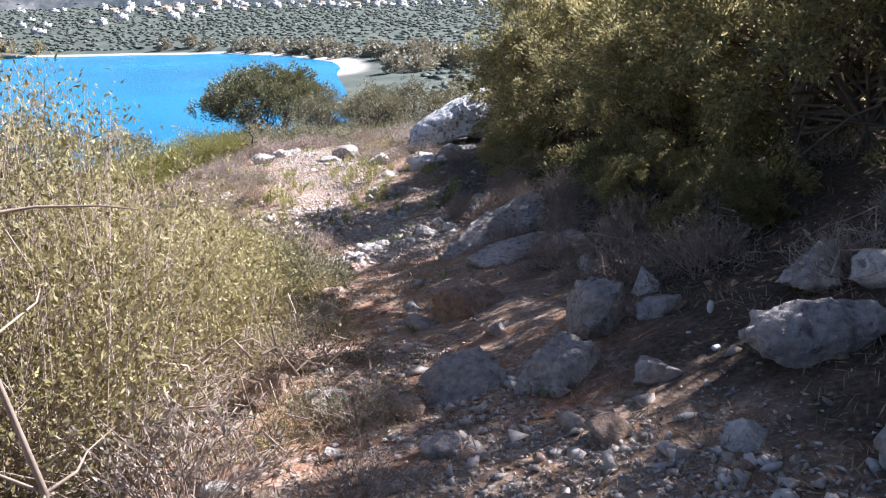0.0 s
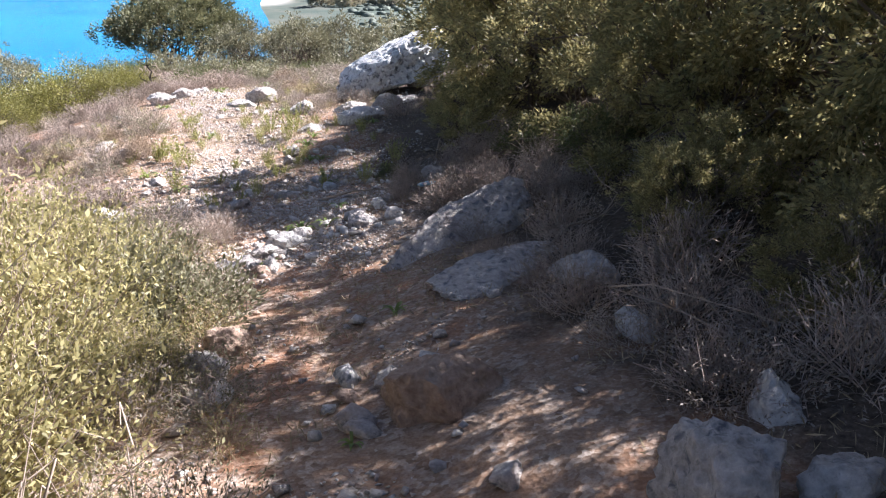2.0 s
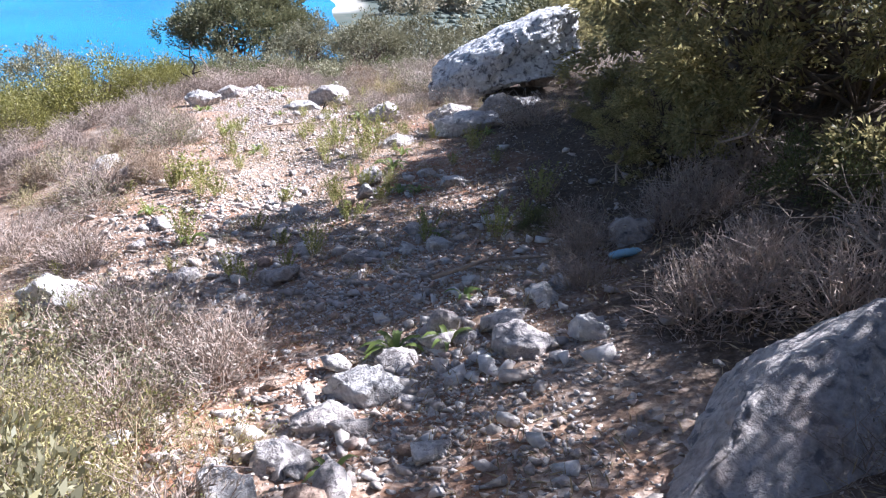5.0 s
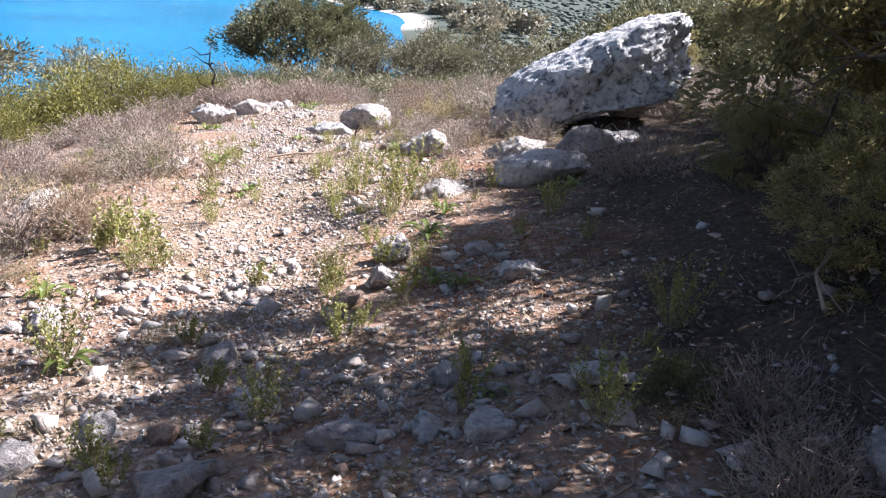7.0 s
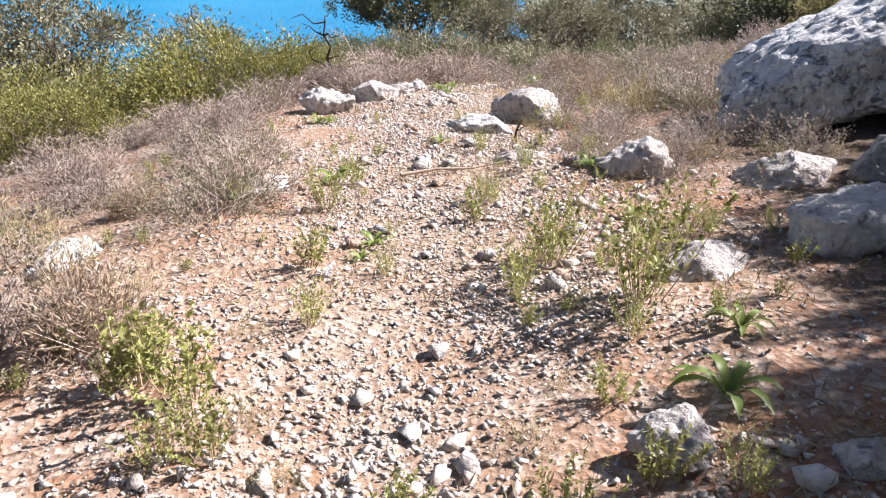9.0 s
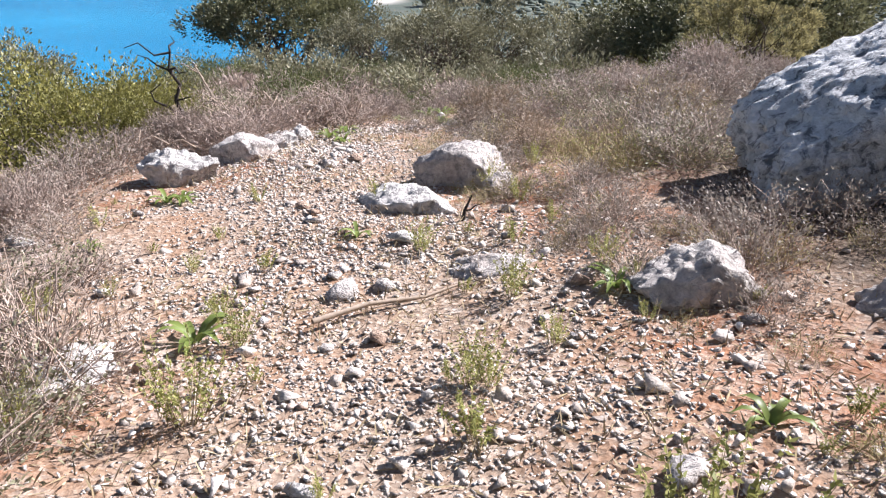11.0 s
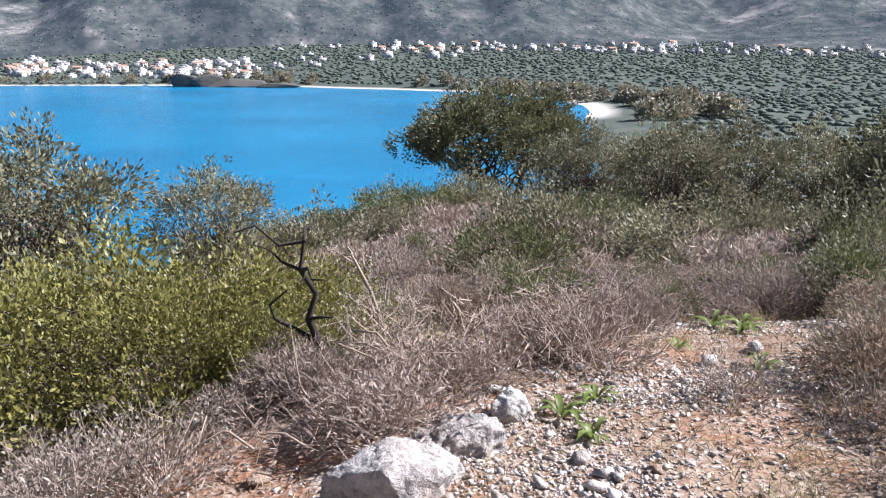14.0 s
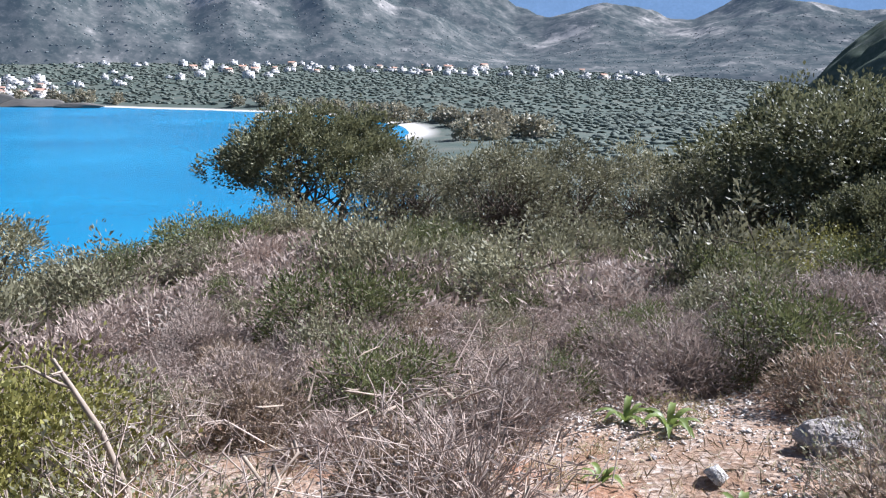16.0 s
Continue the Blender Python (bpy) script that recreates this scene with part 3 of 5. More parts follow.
# ---- big pale boulder and ledges by the path ----
rock(2.32, -1.75, 1.8, 1.1, 0.46, 3, ROCK_WHITE, "large white limestone boulder with dark pitted weathering", 0.3, -19, (6, -24), 6, cut=4, z=0.84, form=blocky)
rock(3.1, -1.6, 1.2, 0.7, 0.36, 4, ROCK, "grey limestone rock propping up the large boulder", 0.3, 12, detail=5)
rock(1.95, -3.1, 0.7, 0.35, 0.12, 62, ROCK_PALE, "low pale limestone ledge in the boulder's shade", 0.4, 18, (0, -10))
rock(0.82, -4.25, 0.95, 0.7, 0.2, 5, ROCK_PALE, "low pale limestone ledge at the boulder's foot", 0.4, 14, (-6, -8), detail=5)
rock(1.05, -3.2, 0.55, 0.45, 0.22, 6, ROCK, "small pale rock beside the large boulder", 0.4)
rock(1.7, -3.3, 0.7, 0.4, 0.24, 61, ROCK, "small pale rock beside the large boulder", 0.4)
rock(0.22, -2.72, 0.5, 0.36, 0.22, 7, ROCK, "grey-brown limestone rock beside a green plant", 0.3, -10)
rock(0.08, -0.18, 0.68, 0.5, 0.25, 82, ROCK, "rounded grey limestone rock lying in gravel", 0.3, 15)
rock(0.18, -0.58, 0.2, 0.16, 0.14, 9, ROCK, "small stone leaning on a larger rock", 0.3)
rock(-0.48, -0.72, 0.42, 0.75, 0.12, 10, ROCK_PALE, "flat white limestone outcrop in gravel", 0.6, 25)
rock(-0.35, -2.05, 0.42, 0.4, 0.1, 11, ROCK, "flat pale limestone outcrop in gravel", 0.5)
rock(-1.88, 0.6, 0.56, 0.4, 0.27, 12, ROCK_PALE, "whitish rounded limestone rock at the gravel's edge", 0.25, -15)
rock(-1.42, 1.05, 0.6, 0.4, 0.28, 133, ROCK, "tan weathered limestone rock at the gravel's edge", 0.3, 30)
rock(-1.1, 1.48, 0.42, 0.32, 0.2, 131, ROCK, "small rusty limestone rock", 0.3)
rock(-0.88, 1.85, 0.24, 0.2, 0.12, 132, ROCK_PALE, "small pale rock at the gravel's edge", 0.3)
rock(1.35, 3.0, 0.35, 0.25, 0.14, 14, ROCK, "small grey rock among shrubs", 0.3)
# rocks by the shaded stretch
rock(-0.3, -11.1, 2.0, 0.95, 0.5, 15, ROCK, "long pale limestone slab sloping up from the path", 0.4, 32, (-8, -15), 6, cut=12, planes=(((-0.35, -0.5, 0.7), 0.36),))
rock(-1.62, -13.75, 0.72, 0.5, 0.34, 16, ROCK_RED, "rust-stained rounded boulder beside the path", 0.25, 10)
rock(-1.28, -15.25, 0.5, 0.4, 0.32, 17, ROCK, "grey limestone boulder in the shade", 0.25, 35)
rock(-2.17, -15.42, 0.5, 0.4, 0.3, 18, ROCK, "sharp-edged grey limestone rock beside the path", 0.25, 10)
rock(-1.82, -15.75, 0.52, 0.4, 0.26, 19, ROCK, "pale limestone rock with a flat top", 0.25, 20)
rock(-0.88, -16.5, 0.62, 0.5, 0.3, 20, ROCK, "large rounded grey boulder under the tree", 0.25, -20)
rock(-0.25, -15.9, 0.55, 0.45, 0.2, 21, ROCK, "large grey boulder under the tree", 0.3)
rock(-1.12, -17.55, 0.5, 0.4, 0.22, 22, ROCK, "grey limestone boulder beside the path", 0.3)
rock(-3.25, -14.95, 0.34, 0.28, 0.2, 23, ROCK_RED, "orange-tinted stone at the path's edge", 0.3)
rock(-3.0, -15.2, 0.26, 0.26, 0.16, 24, ROCK, "pale stone at the path's edge", 0.3)
rock(-2.4, -12.35, 0.3, 0.24, 0.17, 25, ROCK_RED, "reddish stone at the path's edge", 0.3)
rock(-2.55, -12.65, 0.28, 0.24, 0.15, 26, ROCK, "pale stone at the path's edge", 0.3)
rock(-0.3, -12.95, 0.5, 0.35, 0.22, 27, ROCK, "grey rock under the juniper", 0.3)
rock(-0.72, -12.4, 1.1, 0.55, 0.15, 28, ROCK, "low limestone outcrop beside the path", 0.4, 25, (0, -10))
rock(0.37, -8.75, 0.34, 0.26, 0.22, 29, ROCK, "grey rock in the juniper's shade", 0.25)
rock(-3.0, -7.6, 0.5, 0.45, 0.2, 30, ROCK_PALE, "bright whitish limestone boulder in the sun", 0.4, 30)
rock(-0.71, -6.1, 0.22, 0.18, 0.17, 31, ROCK, "rounded stone leaning on another", 0.2)
rock(-0.56, -5.72, 0.24, 0.2, 0.17, 32, ROCK, "rounded stone in the gravel", 0.2)
rock(-3.05, -3.6, 0.35, 0.25, 0.12, 33, ROCK_PALE, "pale limestone ledge among shrubs", 0.4, 15)
rock(-2.15, -2.55, 0.4, 0.32, 0.1, 34, ROCK_PALE, "pale limestone ledge among shrubs", 0.4, 15)
rock(0.0, -4.45, 0.5, 0.4, 0.16, 35, ROCK, "pale flat rock beside the gravel", 0.4)

for k, (x, y, w) in enumerate(((-1.55, -9.75, 0.3), (-1.75, -9.95, 0.26), (-1.95, -10.2, 0.24), (-2.15, -10.45, 0.3), (-1.3, -9.5, 0.24), (-1.0, -9.25, 0.26), (-0.45, -9.3, 0.2), (-0.3, -9.15, 0.18), (-0.75, -9.75, 0.28), (-0.46, -9.85, 0.22), (-1.75, -13.35, 0.2), (-2.65, -13.0, 0.24), (-1.6, -17.0, 0.24), (-1.5, -16.2, 0.24), (-0.95, -15.4, 0.26), (-0.75, -14.9, 0.3), (-1.7, -14.6, 0.2), (-2.6, -16.2, 0.22), (-0.2, -16.3, 0.4), (-2.3, -7.6, 0.26), (-2.0, -7.4, 0.2), (-1.4, -7.3, 0.24), (-1.1, -7.7, 0.22), (-1.7, -7.9, 0.3), (-0.6, -7.9, 0.24), (-2.45, -6.2, 0.24), (-2.75, -4.35, 0.26), (0.0, -6.4, 0.24), (-0.1, -5.9, 0.2))):
    rock(x, y, w, w * 0.8, w * 0.45, 600 + k, (ROCK_PALE, ROCK, ROCK)[k % 3], "pale broken limestone rock bedded beside the path" if k % 3 == 0 else "grey broken limestone rock bedded in gravel", 0.35, 40 * k, detail=4, name="rock")

# ---- the dark junipers on the uphill side ----
jun = make_tree(71, 3.6, 1.75, 3.3, 0.25, 56000, 0.07, 0.025, LEAF_JUNIPER, "juniper_tree", "dense dark green juniper with a low ragged crown", "junipers above the path", 3, 100, -0.9, 0.085, BARK, 0.07, lump=(0.9, 2.8))
put(jun, 2.0, -12.5, 0.15, 0.4, 0.88)
# junipers from y -18 back are unseen, added to shade the path
for x, y, t, s, tall in ((2.25, -10.05, 1.9, 0.75, 1.0), (2.75, -6.8, 3.1, 1.0, 1.0), (3.5, -5.5, 0.6, 0.62, 1.0), (4.1, -4.1, 5.5, 0.8, 0.95), (3.9, -20.0, 4.9, 1.0, 1.1), (1.45, -7.5, 0.7, 0.32, 0.75), (1.9, -5.7, 2.9, 0.22, 0.75), (0.5, -13.0, 5.1, 0.3, 0.8), (0.1, -14.5, 0.9, 0.24, 0.8), (0.9, -16.9, 3.0, 0.45, 0.9), (0.55, -18.6, 3.0, 0.45, 0.9), (4.2, -11.2, 5.2, 0.7, 1.0), (2.45, -15.7, 2.6, 1.0, 1.25), (5.4, -2.6, 2.2, 0.8, 0.9), (2.2, -18.3, 1.0, 1.0, 1.3), (1.2, -20.8, 1.5, 0.95, 1.0), (1.4, -14.2, 0.2, 0.75, 1.1), (1.55, -11.7, 5.8, 0.6, 1.0), (2.25, -7.95, 4.4, 0.72, 1.0)):
    copy_at(jun, x, y, t, s, 0.15, tall)

# ---- broom and thorny scrub on the downhill side at the start ----
broom = put(make_broom(80), -4.5, -12.6, 0.05, 0, 1.5)
tall_broom = put(make_broom(81, 1.35, 2.4, 800, 38000, "tall dense yellow-green broom bush with fine stems"), -4.4, -14.0, 0.05, 0, 1.08)
for x, y, t, s in ((-5.5, -12.5, 2.0, 1.05), (-4.65, -15.2, 2.9, 1.04)):
    copy_at(tall_broom, x, y, t, s)
copy_at(tall_broom, -4.7, -11.0, 4.4, 0.72)
for x, y, t, s in ((-3.6, -12.4, 2.5, 1.2), (-3.95, -11.0, 0.4, 1.35), (-5.2, -11.6, 4.1, 1.4), (-5.6, -15.9, 0.7, 1.6), (-3.4, -11.3, 3.3, 1.1), (-3.65, -10.3, 1.9, 1.0), (-4.5, -10.4, 5.5, 1.3), (-5.4, -9.9, 0.2, 1.4), (-3.75, -13.5, 3.9, 1.05)):
    copy_at(broom, x, y, t, s)

dry = put(make_dry_shrub(90), -3.75, -16.2, 0.03, 0, 1.2)
dry_bare = put(make_dry_shrub(91, 0.5, 0.5, 300, 150, 1200, "leafless grey twiggy shrub", thin=0.0045), -2.1, -9.15, 0.03, 1, 0.8)
dry_green = put(make_dry_shrub(92, 0.5, 0.4, 1500, 80, 350, "grey-green thyme cushion with dry twigs", LEAF_OLIVE, leaf_len=0.026), -2.55, -1.75, 0.03, 1, 1.0)
dry_far = put(make_dry_shrub(93, 0.6, 0.5, 800, 40, 300, "dry grey-brown cushion shrub on the lower slope", thin=0.009, leaf_len=0.05), -2.0, 9.2, 0.05, 0, 1.3)
straw = put(make_dry_shrub(94, 0.34, 0.36, 600, 90, 600, "straw-coloured dry grass shrub", LEAF_WEED, TWIG_STRAW, 0.018, 0.003), 0.85, -0.55, 0.03, 0, 1.1)
cushion = put(make_cushion(98), 0.6, 4.4, 0.03, 0, 1.1)
russet = put(make_cushion(99, 0.45, 0.45, 3600, LEAF_RUST, "russet-brown dry cushion shrub"), -0.6, 3.0, 0.03, 0, 1.0)
cushion_far = put(make_cushion(100, 0.55, 0.46, 1000, twig=(0.1, 0.017), m=30), -0.5, 13.0, 0.05, 0, 1.4)
green = put(make_leafy(95, 0.6, 0.7, 3300, 0.05, 0.021, LEAF_OLIVE, "evergreen_shrub", "grey-green evergreen shrub on the slope", "evergreen shrubs on the slope", 60), 3.4, 6.6, 0.05, 0, 0.95)
bright = put(make_leafy(97, 0.6, 0.7, 6000, 0.05, 0.014, leaf_material("fresh juniper scrub", (0.055, 0.07, 0.028), (0.21, 0.215, 0.085), 0.3), "green_shrub", "fresh green bushy shrub among dry scrub", "green shrubs on the slope", 90), 2.25, 4.5, 0.05, 0, 0.85)
for x, y, t, s in ((4.3, 8.1, 1.0, 1.1), (0.9, 9.6, 3.0, 0.7), (-1.6, 11.2, 4.0, 0.8), (2.2, 3.9, 0.3, 0.5), (6.6, 14.5, 0.8, 1.2)):
    copy_at(bright, x, y, t, s)
mastic = put(make_leafy(96, 1.0, 0.85, 19000, 0.036, 0.018, LEAF_MASTIC, "mastic_bush", "rounded yellow-green mastic bush with glossy leaves", "mastic bushes below the path", 170), -3.55, 3.5, 0.05, 0, 1.35)
for x, y, t, s in ((-5.7, 3.2, 1.0, 1.3), (-4.8, 5.6, 2.0, 1.3), (-7.2, 5.2, 3.0, 1.5), (-4.9, 1.3, 4.0, 0.9), (4.9, 8.9, 5.0, 0.9), (7.2, 10.5, 0.5, 1.2)):
    copy_at(mastic, x, y, t, s)
for x, y, t, s in ((-3.0, -9.9, 0.5, 0.55), (-3.6, -8.9, 1.5, 0.6), (-2.75, -10.5, 2.5, 0.45), (-4.3, -8.0, 4.5, 0.8), (-5.6, -9.0, 5.5, 1.1), (-3.0, -12.7, 0.9, 0.5)):
    copy_at(broom, x, y, t, s)
for x, y, t, s in ((-2.75, 2.95, 2.2, 0.85), (-2.45, 4.0, 3.1, 0.95), (-2.2, 2.75, 4.4, 0.5)):
    copy_at(mastic, x, y, t, s)
for x, y, t, s in ((-6.2, 9.2, 0.3, 2.0), (-8.2, 10.8, 1.3, 2.4), (-5.2, 11.8, 2.3, 2.2), (-3.6, 13.4, 3.3, 1.9), (-8.0, 7.6, 4.3, 2.2), (-10.5, 9.0, 5.3, 2.6), (-2.2, 16.0, 0.8, 1.2), (-4.8, 16.5, 1.8, 1.6), (0.8, 18.5, 2.8, 1.1)):
    copy_at(green, x, y, t, s)
# wild olives at the slope's edge
olive = put(make_tree(130, 3.4, 1.7, 2.8, 0.7, 8500, 0.12, 0.045, LEAF_OLIVE, "wild_olive_tree", "silvery green wild olive tree on the slope", "wild olives on the slope", 3, 80, -0.35, 0.12, BARK, 0.08), -9.4, 14.2, 0.1, 0.3, 1.2)
for x, y, t, s in ((-6.4, 16.5, 1.0, 0.8), (-11.5, 17.0, 2.0, 1.0), (5.9, 22.5, 3.0, 1.0), (8.4, 24.0, 4.0, 1.1), (4.2, 26.5, 5.0, 1.0), (12.0, 26.0, 0.6, 1.2), (16.0, 28.0, 1.6, 1.3), (10.5, 19.5, 2.4, 0.9), (3.4, 29.5, 2.9, 0.9), (7.0, 29.0, 3.8, 1.1), (13.5, 21.5, 1.1, 1.0)):
    copy_at(olive, x, y, t, s, 0.1)
for x, y, t, s, tall in ((8.0, 8.0, 3.3, 0.7, 0.9),):
    copy_at(jun, x, y, t, s, 0.1, tall)
carob = put(make_tree(120, 5, 4.1, 3.4, 1.9, 36000, 0.15, 0.08, LEAF_CAROB, "carob_tree", "dark round-crowned carob tree on several stems", "carobs on the slope", 6, 80, -0.12, 0.1, BARK, 0.13), 1.3, 33.5, 0.1, 0.3, 1.0)
for x, y, t, s in ((13.2, 15.5, 1.3, 0.85), (15.0, 19.5, 2.3, 1.0), (10.6, 12.4, 3.3, 0.42)):
    copy_at(carob, x, y, t, s, 0.1)

# ---- slope scrub ----
GRAVEL_Y = [-21, -13, -9.2, -7.6, -3, 0, 1.7, 2.3, 3.4, 4.6]
GRAVEL_L = [0.5, 0.45, 0.7, 1.5, 0.9, 0.9, 0.75, -0.35, -0.5, -0.9]
GRAVEL_R = [0.7, 0.6, 0.6, 1.2, 1.3, 1.0, 0.9, 1.2, 1.7, 1.6]


def on_gravel(x, y, more=0.0):
    d = x - path_x(y)
    return -np.interp(y, GRAVEL_Y, GRAVEL_L) - more < d < np.interp(y, GRAVEL_Y, GRAVEL_R) + more and y < 4.4


def scatter(seed, count, x0, x1, y0, y1, sources, lo, hi, clear=0.3, apart=0.0, grow=0.0):
    rg = np.random.default_rng(seed)
    made = []
    for i in range(count * 3):
        x, y, u, t, s = rg.uniform(x0, x1), rg.uniform(y0, y1), rg.random(), rg.uniform(0, 6.28), rg.uniform(lo, hi)
        if len(made) >= count:
            break
        if on_gravel(x, y, clear) or any((x - a) ** 2 + (y - b) ** 2 < apart**2 for a, b in made):
            continue
        made.append((x, y))
        pick = sources[int(u * len(sources))]
        copy_at(pick, x, y, t, s * (1 + grow * y), 0.04, rg.uniform(0.75, 1.1))


def scrub_field(name, label, seed, count, x0, x1, y0, y1, source, lo, hi, apart, grow=0.0, clear=0.2):
    """One uncounted field of scrub: the parts of a shrub repeated as joined meshes."""
    rg = np.random.default_rng(seed)
    spots = []
    for i in range(count * 3):
        x, y = rg.uniform(x0, x1), rg.uniform(y0, y1)
        if len(spots) < count and not on_gravel(x, y, clear) and all((x - a) ** 2 + (y - b) ** 2 > apart**2 for a, b in spots):
            spots.append((x, y))
    top = tagged(new(name), label, "scrub", kind="stuff")
    turns = [(rg.uniform(0, 6.28), rg.uniform(lo, hi), rg.uniform(0.75, 1.1)) for p in spots]
    for child in source.children:
        co = np.empty(len(child.data.vertices) * 3, np.float32)
        child.data.vertices.foreach_get("co", co)
        co = co.reshape(-1, 3)
        idx = np.empty(len(child.data.loops), np.int32)
        child.data.loops.foreach_get("vertex_index", idx)
        idx = idx.reshape(-1, 4)
        made = []
        for (x, y), (t, s, tall) in zip(spots, turns):
            s = s * (1 + grow * y)
            c, d = math.cos(t), math.sin(t)
            p = np.stack([co[:, 0] * c - co[:, 1] * d, co[:, 0] * d + co[:, 1] * c, co[:, 2] * tall], -1) * s
            made.append((p + np.array([x, y, float(ground(x, y)) - 0.04]), idx))
        part(child.name.split(".")[0], joined(made), child.data.materials[0], top)


scatter(11, 96, -3.4, 4.4, 1.8, 8.5, (cushion, russet, cushion, dry, cushion, dry_green, cushion, dry_bare), 0.8, 1.35, 0.25, 0.44)
scatter(12, 34, -5.6, -1.9, -2.8, 1.9, (dry, cushion, dry_bare, dry), 0.7, 1.1, 0.2, 0.4)
scatter(13, 22, 0.5, 2.6, -0.9, 3.2, (straw, dry_green, russet, straw), 0.7, 1.15, 0.25, 0.35)
scatter(14, 78, -6.5, -2.3, -9.4, -2.2, (dry_green, straw, straw, russet, dry_bare, straw), 0.6, 1.05, 0.12, 0.36)
scatter(15, 26, -4.4, -2.2, -17.4, -8.6, (dry, dry_green, straw, straw), 0.55, 0.95, 0.1, 0.38)
scrub_field("slope_scrub", "dry grey-brown scrub covering the lower slope", 16, 420, -9, 17, 8.5, 33, cushion_far, 1.0, 1.7, 0.62, 0.012)
scatter(22, 64, -8, 16, 7.5, 31, (green, bright, green), 1.1, 1.8, 0, 1.1, 0.012)
scrub_field("slope_scrub", "dry grey-brown scrub above the path", 19, 26, 1.2, 6.0, -5.6, 2.2, dry, 0.8, 1.2, 0.55, clear=0.6)
scrub_field("slope_scrub", "dry grey-brown scrub on the upper slope", 20, 60, -4, 7.5, 5.5, 9.5, cushion, 0.9, 1.4, 0.6)
scatter(21, 30, -3.9, -2.2, -13.2, -8.4, (dry_green, straw, dry_green, straw, green), 0.65, 1.1, 0.08, 0.34)
scatter(17, 16, -2.0, 5.5, 4.6, 9.5, (green, bright, green), 0.55, 0.85, 0.1, 0.8)
scatter(18, 26, -0.7, 1.6, -16.5, -7.5, (dry_bare, dry, dry_bare), 0.45, 0.95, 0.1, 0.42)
for x, y, s in ((-0.75, -14.6, 0.7), (-0.3, -14.9, 0.9), (-0.55, -13.3, 0.7), (0.3, -14.4, 0.9), (-0.2, -12.6, 0.7), (0.0, -10.0, 0.8), (0.45, -10.4, 0.9), (0.6, -8.8, 0.7), (0.3, -8.2, 0.6), (0.9, -8.6, 0.8), (0.15, -11.9, 0.75), (0.5, -11.2, 0.8), (-0.5, -12.1, 0.5), (-0.2, -9.2, 0.55), (-0.35, -13.9, 0.85), (0.2, -13.2, 0.8), (0.1, -8.7, 0.6)):
    copy_at(dry_bare, x, y, x * 9, s)

for k, (x, y, s) in enumerate(((-2.6, -11.9, 0.9), (-2.5, -11.2, 0.9), (-2.42, -10.6, 0.9), (-2.2, -10.0, 0.8), (-2.8, -12.7, 0.9), (-2.15, -9.4, 0.8), (-2.75, -10.2, 1.1), (-2.6, -9.6, 1.0), (-3.0, -13.2, 0.9), (-3.25, -15.7, 0.9), (-3.1, -14.2, 0.8), (-2.5, -8.8, 1.0))):
    copy_at((straw, dry_green, dry)[k % 3], x, y, k * 1.7, s)
for x, y, t, s in ((1.3, -9.3, 4.0, 0.6), (0.9, -12.6, 5.0, 0.6), (1.0, -16.4, 1.4, 0.6), (1.6, -13.6, 3.4, 0.8), (0.15, -7.9, 4.4, 0.25), (1.4, -10.4, 0.9, 0.7)):
    copy_at(bright, x, y, t, s)

scrub_field("dry_tufts", "straw-coloured dry tufts over stony soil", 23, 48, -0.1, 2.1, -4.6, 1.2, straw, 0.3, 0.7, 0.18, clear=-0.95)
scrub_field("dry_tufts", "grey-brown dry cushions over stony soil", 25, 30, 0.1, 2.3, -3.0, 2.4, dry, 0.35, 0.75, 0.25, clear=-0.7)
scrub_field("dry_tufts", "straw-coloured dry tufts beside the path", 24, 40, -2.9, 0.2, -8.2, -4.2, straw, 0.2, 0.45, 0.25, clear=-1.1)

scrub_field("dry_tufts", "straw-coloured dry tufts on reddish soil", 26, 26, 0.0, 2.0, 1.4, 4.2, straw, 0.25, 0.5, 0.2, clear=-1.5)

# ---- squills and weeds ----


def make_squill(seed, n=9, length=0.24):
    rg = np.random.default_rng(seed)
    ob = stand("squill_plant", "bright green rosette of broad strap leaves in gravel", "plant", "squills along the path")
    for k in range(n):
        a = 2.4 * k + rg.uniform(-0.3, 0.3)
        L, w = length * rg.uniform(0.7, 1.15), 0.032 * rg.uniform(0.8, 1.2)
        lift = rg.uniform(0.75, 1.4)
        out = np.array([math.cos(a), math.sin(a), 0])
        side = np.array([-math.sin(a), math.cos(a), 0])
        rows = []
        for i, t in enumerate(np.linspace(0, 1, 6)):
            ang = lift * (1 - 0.75 * t * t)
            p = out * (0.01 + L * t * math.cos(ang * 0.9)) + np.array([0, 0, L * t * math.sin(ang) - 0.01])
            half = w * (0.35 + 1.1 * t) * (1 - t) ** 0.55 + 0.002
            rows += [p - side * half + (0, 0, half * 0.4), p, p + side * half + (0, 0, half * 0.4)]
        f = [(3 * i + j, 3 * i + j + 1, 3 * i + j + 4, 3 * i + j + 3) for i in range(5) for j in range(2)]
        part("leaf", (np.array(rows), np.array(f)), LEAF_SQUILL, ob, smooth_shade=True)
    return ob


